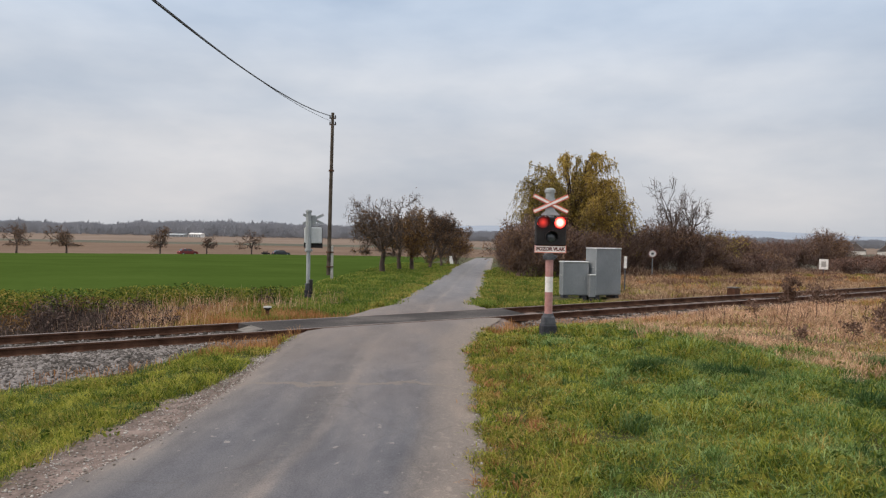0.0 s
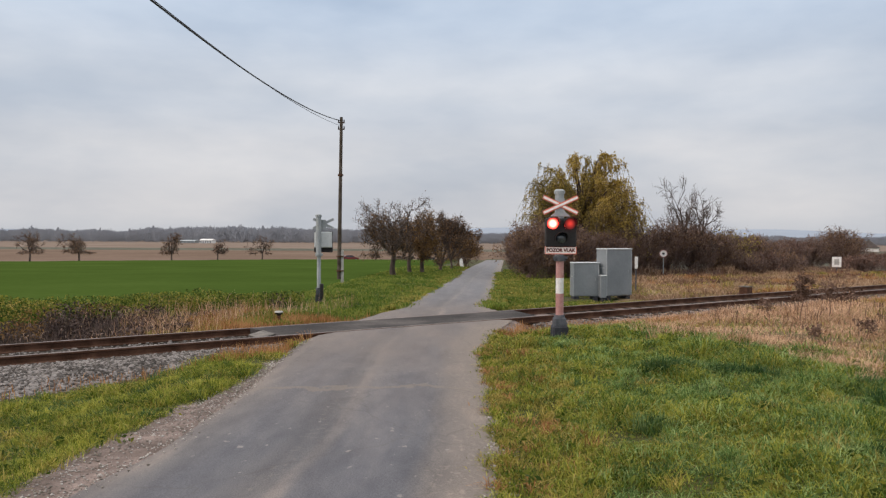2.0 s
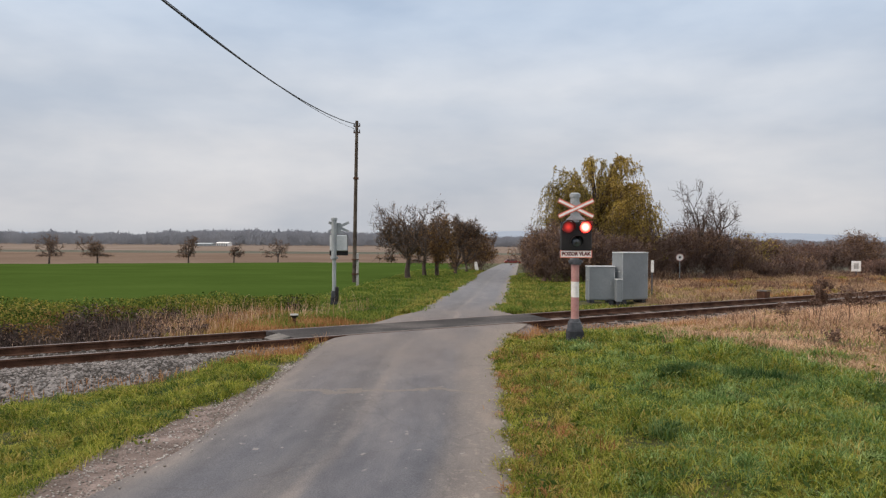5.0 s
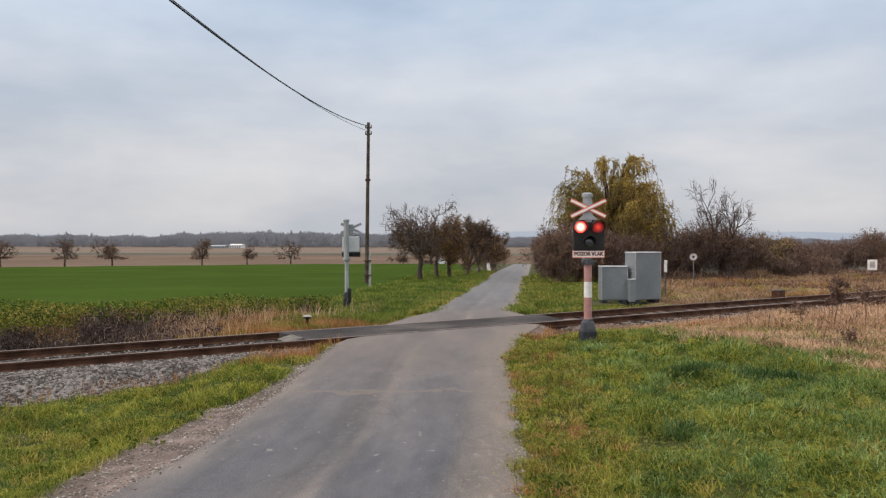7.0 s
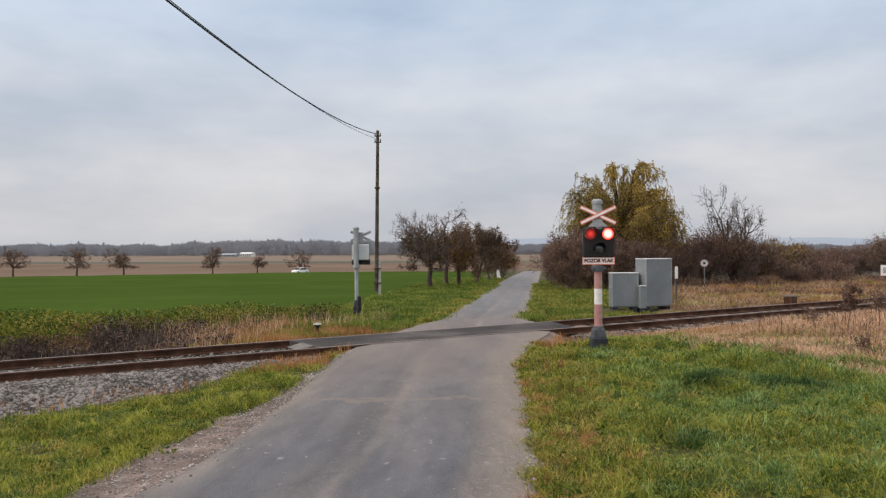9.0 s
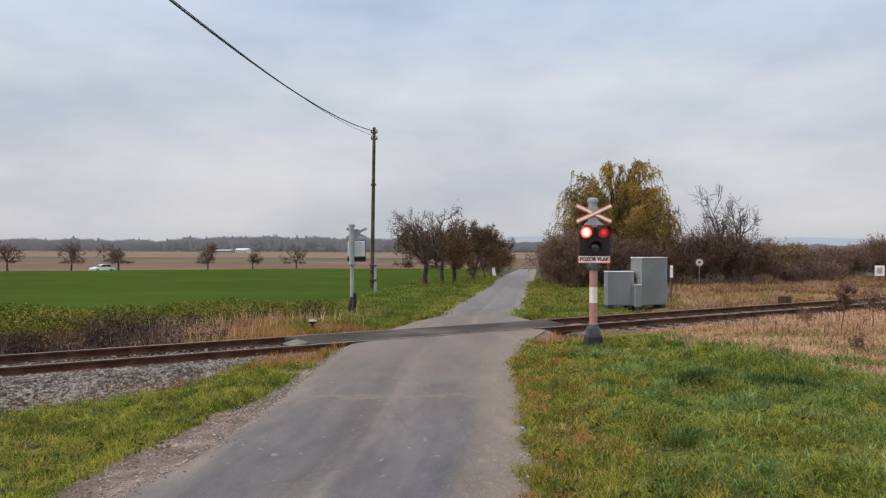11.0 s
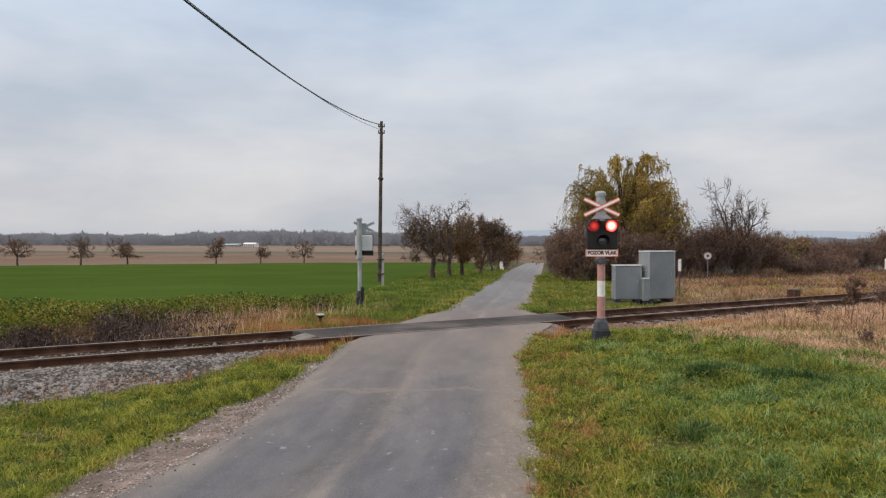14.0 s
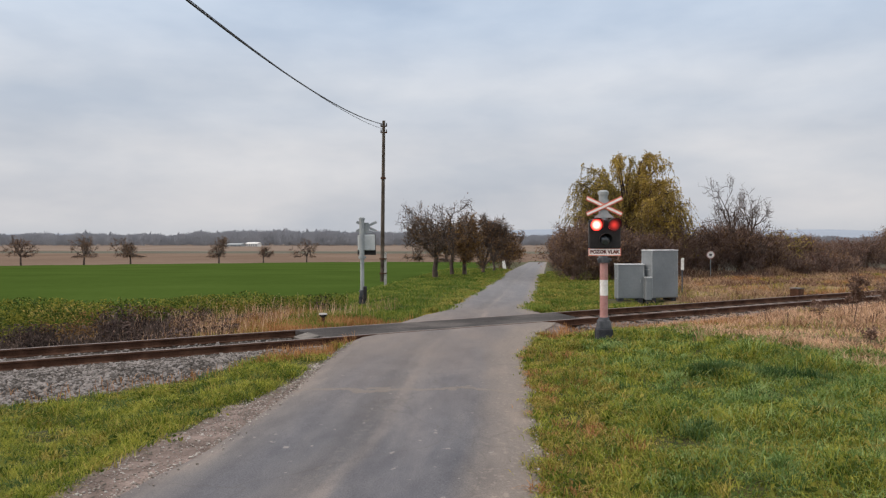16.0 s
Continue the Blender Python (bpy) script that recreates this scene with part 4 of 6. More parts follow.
# ---- plants ----
def tubes(segs, sides=5):
    """Tapered tubes for many segments (p0, p1, r0, r1)."""
    a = np.array(segs, float)
    p0, p1, r0, r1 = a[:, 0:3], a[:, 3:6], a[:, 6], a[:, 7]
    d = p1 - p0
    d /= np.linalg.norm(d, axis=1)[:, None] + 1e-9
    ref = np.where(np.abs(d[:, 2:3]) < 0.9, np.array([[0, 0, 1.0]]), np.array([[1.0, 0, 0]]))
    u = np.cross(d, ref)
    u /= np.linalg.norm(u, axis=1)[:, None]
    w = np.cross(d, u)
    an = np.arange(sides) * 2 * np.pi / sides
    ring = np.cos(an)[None, :, None] * u[:, None, :] + np.sin(an)[None, :, None] * w[:, None, :]
    v = np.concatenate([p0[:, None] + ring * r0[:, None, None], p1[:, None] + ring * r1[:, None, None]], 1)
    k = np.arange(sides)
    f = np.stack([k, (k + 1) % sides, (k + 1) % sides + sides, k + sides], -1)
    ff = f[None] + (2 * sides * np.arange(len(a)))[:, None, None]
    return v.reshape(-1, 3), ff.reshape(-1, 4)


def leaf_quads(pts, size, rng, stretch=1.8, droop=0.0):
    n = len(pts)
    d = rng.normal(size=(n, 3))
    d[:, 2] -= droop
    d /= np.linalg.norm(d, axis=1)[:, None]
    e = np.cross(d, rng.normal(size=(n, 3)))
    e /= np.linalg.norm(e, axis=1)[:, None]
    s = size * rng.uniform(0.6, 1.4, (n, 1))
    a, b = d * s * stretch * 0.5, e * s * 0.5
    v = np.stack([pts - a, pts + b * 0.9, pts + a, pts - b * 0.9], 1).reshape(-1, 3)
    return v, np.arange(4 * n).reshape(n, 4)


def grow(rng, p, d, length, r, level, depth, segs, tips, spread, up):
    steps = 3
    for i in range(steps):
        d = d + rng.normal(size=3) * 0.16
        d[2] += up * 0.10
        d = d / np.linalg.norm(d)
        q = p + d * length / steps
        r1 = r * 0.86
        segs.append((*p, *q, r, r1, level))
        p, r = q, r1
        if level < depth and i > 0 or level == 0:
            for _ in range(rng.randint(1, 3) if level else 1):
                e = d + rng.normal(size=3) * spread
                e[2] += up * 0.25
                e /= np.linalg.norm(e)
                grow(rng, p, e, length * rng.uniform(0.55, 0.85), r * 0.62, level + 1, depth, segs, tips, spread, up)
    tips.append(p)


def tree_parts(seed, height, radius, trunk, girth, limbs, depth, leaves, leaf, spread=0.75, up=0.5, offset=(0, 0), low=0.0, droop=0.0, stems=1, strands=0, fill=0, fill_low=0.0, core=0.0, dome=0.0, thin=0.007, spray=0, spray_size=1.0):
    """Arrays for the wood and the leaves of one tree, fitted to its height and crown width."""
    rng = np.random.RandomState(seed)
    segs, tips, wood = [], [], []
    for st in range(stems):
        base = np.array([rng.uniform(-0.3, 0.3) * (stems > 1), rng.uniform(-0.3, 0.3) * (stems > 1), -0.1])
        top = np.array([base[0] + rng.uniform(-0.1, 0.1), base[1] + rng.uniform(-0.1, 0.1), trunk])
        mid = (base + top) / 2 + rng.normal(size=3) * 0.05
        wood += [(*base, *mid, girth * 1.25, girth), (*mid, *top, girth, girth * 0.85)]
        for i in range(limbs):
            an = 6.28 * (i + rng.uniform(-0.3, 0.3)) / limbs + st
            tilt = rng.uniform(0.45, 1.0) if stems == 1 else rng.uniform(0.15, 0.8)
            d = np.array([math.cos(an) * tilt, math.sin(an) * tilt, 1.0 * rng.uniform(0.5, 1.0)])
            grow(rng, top, d / np.linalg.norm(d), (height - trunk) * rng.uniform(0.36, 0.5), girth * 0.55, 1, depth, segs, tips, spread, up)
    a, tp = np.array(segs), np.array(tips)
    c = np.array([0, 0, trunk])
    allp = np.concatenate([a[:, 3:6], tp])
    rad = np.percentile(np.hypot(allp[:, 0], allp[:, 1]), 97)
    hi, lo = np.percentile(allp[:, 2], 99.5), allp[:, 2].min()

    def fit(p):
        q = p.copy()
        k = radius / rad
        q[:, 0], q[:, 1] = p[:, 0] * k, p[:, 1] * k
        zz = p[:, 2]
        q[:, 2] = np.where(zz > trunk, trunk + (zz - trunk) * (height - trunk) / (hi - trunk), trunk - (trunk - zz) * (trunk - low) / max(trunk - lo, 0.3))
        q[:, 2] = np.minimum(q[:, 2], height + 0.12 * np.tanh((q[:, 2] - height) * 2))
        up_k = np.clip((q[:, 2] - height * 0.45) / (height * 0.55), 0, 1)
        q[:, 0:2] *= (1 - dome * up_k ** 2)[:, None]
        g = np.clip((q[:, 2] - trunk * 0.6) / (height - trunk * 0.6), 0, 1)
        q[:, 0] += offset[0] * g
        q[:, 1] += offset[1] * g
        return q
    seg2 = np.concatenate([fit(a[:, 0:3]), fit(a[:, 3:6]), a[:, 6:8]], 1)
    seg2[:, 6:8] = np.maximum(seg2[:, 6:8], thin)
    tp = fit(tp)
    extra, leafp = [], []
    if strands:
        for p in tp[rng.randint(0, len(tp), strands)]:
            ln = rng.uniform(0.3, 1.3)
            q = p + rng.normal(size=3) * 0.12
            dr = rng.normal(size=3) * 0.12
            for k in range(4):
                q2 = q + np.array([dr[0], dr[1], -ln / 4])
                if q2[2] < 0.4:
                    break
                extra.append((*q, *q2, 0.007, 0.006))
                leafp += [q + (q2 - q) * rng.rand() + rng.normal(size=3) * 0.06 for _ in range(max(1, leaves // strands // 4))]
                q, dr = q2, dr * 0.6
        lp = np.array(leafp)
    else:
        pool = np.concatenate([tp, seg2[seg2[:, 6] < 0.03][:, 3:6]])
        lp = pool[rng.randint(0, len(pool), leaves)] + rng.normal(size=(leaves, 3)) * 0.16 if leaves else np.zeros((0, 3))
    ws = np.array(wood + [tuple(r) for r in seg2] + extra)
    wv, wf = tubes(ws, 5)
    lv, lf = leaf_quads(lp, leaf, rng, droop=droop) if len(lp) else (None, None)
    tw = None
    if fill:
        q = rng.normal(size=(fill, 3))
        q /= np.linalg.norm(q, axis=1)[:, None]
        q *= rng.uniform(core, 1, (fill, 1)) ** 0.45
        lump = 1 + 0.22 * np.sin(q[:, 0:1] * 5 + seed) * np.cos(q[:, 1:2] * 4 + q[:, 2:3] * 5 + seed * 1.7)
        q *= lump
        hc, hh = (height * 0.96 + fill_low) / 2, (height * 0.96 - fill_low) / 2
        g = np.clip(q[:, 2] * 0.5 + 0.5, 0, 1)
        c = np.stack([q[:, 0] * radius * 0.97 + offset[0] * g, q[:, 1] * radius * 0.97, np.maximum(hc + q[:, 2] * hh, 0.05)], -1)
        d = np.stack([q[:, 0] * 0.7, q[:, 1] * 0.7, np.full(fill, 1.0)], -1) + rng.normal(size=(fill, 3)) * 0.45
        d /= np.linalg.norm(d, axis=1)[:, None]
        e = np.cross(d, rng.normal(size=(fill, 3)))
        e /= np.linalg.norm(e, axis=1)[:, None]
        ln, wd = rng.uniform(0.15, 0.45, (fill, 1)), rng.uniform(0.008, 0.02, (fill, 1))
        tw = (np.stack([c - e * wd, c + e * wd, c + d * ln], 1).reshape(-1, 3), np.arange(3 * fill).reshape(fill, 3))
    if spray:
        # fine twigs on the outer branches
        pool = np.concatenate([tp, tp, seg2[seg2[:, 6] < 0.035][:, 3:6]])
        c = pool[rng.randint(0, len(pool), spray)] + rng.normal(size=(spray, 3)) * 0.05
        d = (c - np.array([offset[0] * 0.6, offset[1] * 0.6, (trunk + height) * 0.45])) / max(radius, 1) * 0.6 + rng.normal(size=(spray, 3)) * 0.65
        d[:, 2] += 0.15
        d /= np.linalg.norm(d, axis=1)[:, None]
        e = np.cross(d, rng.normal(size=(spray, 3)))
        e /= np.linalg.norm(e, axis=1)[:, None]
        ln, wd = rng.uniform(0.12, 0.50, (spray, 1)) * spray_size, rng.uniform(0.007, 0.014, (spray, 1)) * spray_size
        sv, sf = np.stack([c - e * wd, c + e * wd, c + d * ln], 1).reshape(-1, 3), np.arange(3 * spray).reshape(spray, 3)
        tw = (sv, sf) if tw is None else (np.concatenate([tw[0], sv]), np.concatenate([tw[1], sf + len(tw[0])]))
    return wv, wf, lv, lf, tw


def plant(name, x, y, label, category, bark, leafmat, group="", z=None, rz=0.0, brush="twig", **kw):
    root = thing(name, pose(x, y, float(land_z(x, y)) if z is None else z, 0, 0, rz), label, category, group)
    wv, wf, lv, lf, tw = tree_parts(**kw)
    soup("trunk", wv, wf, (bark,), root)
    if lv is not None:
        soup("crown", lv, lf, (leafmat,), root, kind="stuff")
    if tw is not None:
        soup("brushwood", *tw, (brush,), root, kind="stuff")
    return root


def roadside_trees():
    g = "fruit trees along the lane"
    plant("fruit_tree", -4.25, 52.1, "gnarled fruit tree with sparse brown leaves by the lane", "tree", "bark", "leaf_dark", g, brush="bark", seed=8, height=5.35, radius=2.6, trunk=1.5, girth=0.19, limbs=8, depth=5, leaves=2200, leaf=0.07, offset=(-0.5, 0), low=1.15, spread=1.05, up=0.02, thin=0.013, spray=4600)
    plant("fruit_tree", -3.4, 58, "fruit tree with thin brown foliage by the lane", "tree", "bark", "leaf_brown", g, brush="bark", seed=2, height=4.3, radius=1.95, trunk=1.6, girth=0.15, limbs=7, depth=4, leaves=6500, leaf=0.07, low=1.1, spread=0.95, up=0.1, thin=0.010, spray=4500)
    plant("fruit_tree", -2.45, 58.6, "fruit tree with dense brown foliage by the lane", "tree", "bark", "leaf_brown", g, brush="bark", seed=3, height=4.9, radius=1.75, trunk=1.6, girth=0.16, limbs=7, depth=4, leaves=7000, leaf=0.07, low=1.1, spread=0.95, up=0.1, thin=0.010, spray=4000)
    plant("fruit_tree", -1.14, 67.4, "wide low fruit tree branching from the ground", "tree", "bark", "leaf_dark", g, brush="bark", seed=4, height=5.3, radius=2.6, trunk=0.7, girth=0.15, limbs=9, depth=4, leaves=5200, leaf=0.08, low=0.6, spread=0.6, up=0.7, thin=0.012, spray=9000, spray_size=1.25)
    plant("fruit_tree", -0.2, 76, "dark brown fruit tree in the row", "tree", "bark", "leaf_dark", g, brush="bark", seed=5, height=5.2, radius=2.3, trunk=0.9, girth=0.13, limbs=7, depth=4, leaves=6200, leaf=0.085, low=0.4, spread=0.7, up=0.6, fill=2500, fill_low=0.1, spray=6000, spray_size=1.3)
    plant("shrub", 1.3, 86, "brown shrub at the end of the tree row", "shrub", "twig", "leaf_brown", seed=6, height=4.0, radius=2.3, trunk=0.4, girth=0.08, limbs=6, depth=3, leaves=5500, leaf=0.11, low=0.05, stems=3, fill=4000)


roadside_trees()


def field_trees():
    g = "trees along the far road"
    for i, (x, y, h, r, lv, off) in enumerate(((-73, 126, 5.5, 2.7, 700, 0), (-67, 131, 5.2, 2.8, 1400, -0.9), (-57.6, 150, 5.9, 2.0, 1500, 0.2), (-53, 165, 4.8, 1.8, 350, 0.7), (-44.8, 172, 5.9, 3.4, 700, 0.3), (-86, 128, 5.6, 2.8, 900, 0))):
        plant("field_tree", x, y, "small spreading fruit tree at the far edge of the field", "tree", "bark", "leaf_dark", g, seed=20 + i, height=h, radius=r, trunk=1.8, girth=0.17, limbs=7, depth=4, leaves=int(lv * 0.7), leaf=0.12, offset=(off, 0), low=1.9, spread=1.05, up=-0.12, thin=0.028, spray=1500, spray_size=1.6, brush="twig")


field_trees()


def willow_tree(x, y, label, seed, height, rx, ry, clusters, strands, leaves, split, gold_leaf="leaf_gold"):
    """A weeping crown: limbs arch outwards to ragged ends, and leafy strands hang from them."""
    rng = np.random.RandomState(seed)
    root = thing("willow", pose(x, y, float(land_z(x, y))), label, "tree")
    zc, rz = height * 0.50, height * 0.49
    g = rx / 4.0
    wood = [(0, 0, -0.1, 0.05, 0, 0.7, 0.36 * g, 0.30 * g), (0.05, 0, 0.7, -0.03, 0.04, 1.5, 0.30 * g, 0.26 * g)]
    tones = {"leaf_olive": [], gold_leaf: []}
    for i in range(clusters):
        u = 1 - (i + 0.5) / clusters * 1.12
        an, s = i * 2.39996 + rng.uniform(-0.4, 0.4), (1 - abs(u) ** 2.7) ** (1 / 2.7)
        k = rng.uniform(0.74, 1.05) if i % 3 else rng.uniform(0.35, 0.75)
        e = np.array([math.cos(an) * s * rx * k, math.sin(an) * s * ry * k, zc + u * rz * k])
        if i < 5:
            e = np.array([rng.uniform(-0.32, 0.50) * rx, rng.uniform(-0.4, 0.4) * ry, height * rng.uniform(0.90, 1.0)])
        b = np.array([rng.normal() * 0.06, rng.normal() * 0.06, rng.uniform(0.9, 1.6)])
        c = np.array([e[0] * 0.40, e[1] * 0.40, max(e[2] * 1.04, 2.6)])

        def along(t):
            t = np.asarray(t, float)[..., None]
            return (1 - t) ** 2 * b + 2 * t * (1 - t) * c + t * t * e
        p = along(np.linspace(0, 1, 8))
        p[1:-1] += rng.normal(size=(6, 3)) * 0.05
        r = np.linspace(0.085, 0.014, 8) * max(g, 0.6)
        wood += [(*p[j], *p[j + 1], r[j], r[j + 1]) for j in range(7)]
        q = along(rng.uniform(0.5, 1.0, strands)) + rng.normal(size=(strands, 3)) * 0.17
        out = np.array([e[0], e[1], 0]) / (np.hypot(e[0], e[1]) + 0.3)
        d = out * 0.35 + rng.normal(size=(strands, 3)) * 0.38
        d[:, 2] = rng.uniform(0.0, 0.75, strands)
        ln = rng.uniform(0.35, 1.0, strands) ** 1.3 * (1.15 + 0.9 * (1 - max(u, 0)))

        def hang(t):
            t = t[..., None]
            m = q[:, None] + d[:, None] * (ln[:, None, None] * 0.55) * t
            m[..., 2] -= (ln[:, None] * 0.95) * t[..., 0] ** 1.8
            m[..., 2] = np.maximum(m[..., 2], 0.35)
            return m
        h = hang(np.tile(np.linspace(0, 1, 5), (strands, 1)))
        for j in range(4):
            wood += list(map(tuple, np.concatenate([h[:, j], h[:, j + 1] + 1e-4, np.full((strands, 1), 0.0065), np.full((strands, 1), 0.0055)], 1)))
        lf = hang(rng.uniform(0.05, 1.0, (strands, leaves))).reshape(-1, 3) + rng.normal(size=(strands * leaves, 3)) * 0.035
        gold = e[0] / rx + 0.5 * rng.normal() > split
        tones[gold_leaf if gold else "leaf_olive"].append(lf)
    v, f = tubes(wood, 4)
    soup("trunk", v, f, ("bark",), root)
    for nm, mt, lb in (("green_foliage", "leaf_olive", "olive-green hanging leaves"), ("golden_foliage", gold_leaf, "golden-brown hanging leaves")):
        if tones[mt]:
            v, f = leaf_quads(np.concatenate(tones[mt]), 0.054, rng, 2.1, droop=1.0)
            soup(nm, v, f, (mt,), root, lb, kind="stuff")


def willow():
    willow_tree(8.75, 50.5, "large weeping willow turning from green to golden brown", 43, 8.35, 4.15, 3.9, 96, 44, 18, -0.05)
    willow_tree(12.3, 53.5, "thin sparse willow with pale yellow strands", 47, 6.3, 1.75, 1.7, 22, 34, 9, -1.0)
    plant("bare_tree", 18.5, 57.2, "leafless gnarled tree above the shrubs", "tree", "bark", "leaf_dark", brush="bark", seed=52, height=7.2, radius=3.1, trunk=1.8, girth=0.30, limbs=7, depth=5, leaves=0, leaf=0.1, low=1.9, spread=0.8, up=0.22, thin=0.012, spray=2600, spray_size=1.1)


willow()


def shrubs():
    g = "shrubs along the railway"
    rows = [(5.0, 46.5, 3.4, 1.9, "leaf_dark", 7000), (6.4, 47.5, 4.0, 1.8, "leaf_dark", 6500), (7.6, 46.8, 3.3, 1.7, "leaf_dark", 5000), (9.8, 47.2, 2.9, 1.6, "leaf_dark", 4200),
            (5.4, 56, 3.4, 1.4, "leaf_brown", 4200), (6.6, 66, 3.6, 1.7, "leaf_brown", 4200), (12.2, 52.5, 4.2, 1.7, "leaf_olive", 2200), (14.0, 54.5, 3.4, 1.7, "leaf_dark", 2600), (15.9, 55.5, 4.1, 1.8, "leaf_dark", 4200),
            (18.2, 56.2, 3.9, 2.0, "leaf_dark", 4600), (20.4, 57.5, 3.3, 1.9, "leaf_brown", 3400), (22.8, 61, 3.5, 2.1, "leaf_olive", 2600), (25.6, 65, 3.2, 2.2, "leaf_brown", 3400),
            (28.6, 70, 3.4, 2.3, "leaf_dark", 3000), (31.6, 74, 2.9, 2.4, "leaf_dark", 3000), (34.8, 77, 3.3, 2.4, "leaf_red", 2800), (38.0, 79, 3.5, 2.3, "leaf_dark", 2600), (41.6, 80, 4.6, 2.7, "leaf_dark", 4200), (45.5, 86, 3.4, 2.6, "leaf_dark", 3000),
            (26.0, 62, 1.7, 1.8, "leaf_red", 1800), (29.0, 64.5, 1.6, 1.9, "leaf_dark", 1800), (23.0, 58, 1.6, 1.6, "leaf_dark", 1500), (36.5, 66, 1.5, 2.4, "leaf_red", 2600), (40.5, 67, 1.7, 2.6, "leaf_red", 2600), (47.5, 80, 2.0, 2.6, "leaf_red", 2600), (51.5, 84, 1.9, 2.6, "leaf_red", 2600)]
    for i, (x, y, h, r, mat, n) in enumerate(rows):
        lb = {"leaf_dark": "dense brown leafless shrub on dry grass", "leaf_brown": "autumn brown shrub in the hedge", "leaf_olive": "shrub with yellow-olive leaves beside the willow", "leaf_red": "low reddish-brown shrub on dry grass"}[mat]
        plant("shrub", x, y, lb, "shrub", "twig", mat, g, seed=60 + i, brush="brush" if mat in ("leaf_dark", "leaf_red") else "twig", height=h, radius=r, trunk=0.35, girth=0.06, limbs=6, depth=3, leaves=int(n * 0.75), leaf=0.075 if y < 60 else 0.10, low=0.02, stems=4, spread=0.6, up=0.7, fill=7000 if h > 2.5 else 2500, spray=3500 if h > 2.5 else 1200, spray_size=1.2)


shrubs()


def far_woods():
    """Bare trees with haze put into their colour: fans of thin upright branches, with a few taller poplars."""
    rng = np.random.RandomState(11)
    pts, tall_q = [], []
    for i in range(2600):
        an = rng.uniform(-42, 40)
        dist = rng.uniform(760, 980)
        tall = np.interp(an, [-42, -30, -24, -21, -18, -12, -6, -2, 4, 12, 40], [14, 14, 13, 17, 18, 16.5, 15, 12, 11, 9, 8]) + 1.2 * math.sin(an * 1.9 + 1)
        spire = rng.rand() < 0.015
        h, r = tall * rng.uniform(0.80, 1.02) * (1.16 if spire else 1), rng.uniform(1.5, 2.2) if spire else rng.uniform(4, 8)
        x, y = dist * math.tan(radians(an)), dist
        k = 100
        q = rng.normal(size=(k, 3))
        q /= np.linalg.norm(q, axis=1)[:, None]
        q *= rng.uniform(0.3, 1, (k, 1)) ** 0.5
        pts.append(np.stack([x + q[:, 0] * r, y + q[:, 1] * r, -3.63 + h * 0.5 + q[:, 2] * h * 0.5], -1))
    p = np.concatenate(pts)
    n = len(p)
    # branches all lie close to one plane and shade evenly, to look hazy
    an, sz = rng.normal(1.571, 0.45, n), rng.uniform(0.7, 1.7, n)
    c, q = np.cos(an) * sz, np.sin(an) * sz
    zero = np.zeros(n)
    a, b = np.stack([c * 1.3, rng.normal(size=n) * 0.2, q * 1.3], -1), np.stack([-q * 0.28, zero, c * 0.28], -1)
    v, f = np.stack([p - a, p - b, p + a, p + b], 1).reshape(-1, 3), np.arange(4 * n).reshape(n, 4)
    soup("far_woods", v, f, ("forest",), label="bare woods along the horizon, haze put into their grey colour", kind="stuff", category="woods")


far_woods()


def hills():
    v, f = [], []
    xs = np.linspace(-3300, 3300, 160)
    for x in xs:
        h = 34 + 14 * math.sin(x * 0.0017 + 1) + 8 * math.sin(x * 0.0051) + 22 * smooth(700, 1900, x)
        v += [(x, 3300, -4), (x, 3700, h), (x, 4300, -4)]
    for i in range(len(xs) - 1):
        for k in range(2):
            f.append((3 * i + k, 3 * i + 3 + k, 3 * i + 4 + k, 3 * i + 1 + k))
    # the blue is air haze painted into the hill colour
    soup("backdrop_hills", v, f, ("hill",), label="low hills far away, haze put into their blue colour", kind="structure")


hills()


# ---- grass ----
def blades(name, x, y, h, w, mat, rng, lean=0.5, label="", z=None):
    n = len(x)
    z = land_z(x, y) - 0.02 if z is None else z
    an, ln = rng.uniform(0, 6.283, n), rng.uniform(0.1, 1.0, n) * lean
    fa = rng.uniform(0, 3.1416, n)
    bx, by = np.cos(fa) * w / 2, np.sin(fa) * w / 2
    b0, b1 = np.stack([x - bx, y - by, z], -1), np.stack([x + bx, y + by, z], -1)
    mx, my, mz = x + np.cos(an) * h * ln * 0.35, y + np.sin(an) * h * ln * 0.35, z + h * 0.62
    m0, m1 = np.stack([mx - bx * 0.7, my - by * 0.7, mz], -1), np.stack([mx + bx * 0.7, my + by * 0.7, mz], -1)
    tip = np.stack([x + np.cos(an) * h * ln, y + np.sin(an) * h * ln, z + h * np.maximum(0.35, 1 - 0.35 * ln)], -1)
    v = np.stack([b0, b1, m1, m0, tip], 1).reshape(-1, 3)
    k = 5 * np.arange(n)[:, None]
    f = np.concatenate([k + np.array([[0, 1, 2]]), k + np.array([[0, 2, 3]]), k + np.array([[3, 2, 4]])])
    soup(name, v, f, (mat,), label=label, kind="stuff", category="grass")


def pick(rng, n, x0, x1, y0, y1, keep, near=False):
    """Random places in a rectangle that a rule keeps; near: denser towards small y."""
    x = rng.uniform(x0, x1, n)
    y = y0 + (y1 - y0) * (rng.rand(n) ** (1.7 if near else 1.0))
    k = keep(x, y)
    return x[k], y[k]


def clumpy(x, y, f=1.0):
    return 0.5 + 0.25 * (np.sin(x * 3.1 * f + 2 * np.sin(y * 1.7 * f)) + np.sin(y * 4.3 * f + 1.5 * np.sin(x * 2.3 * f)))


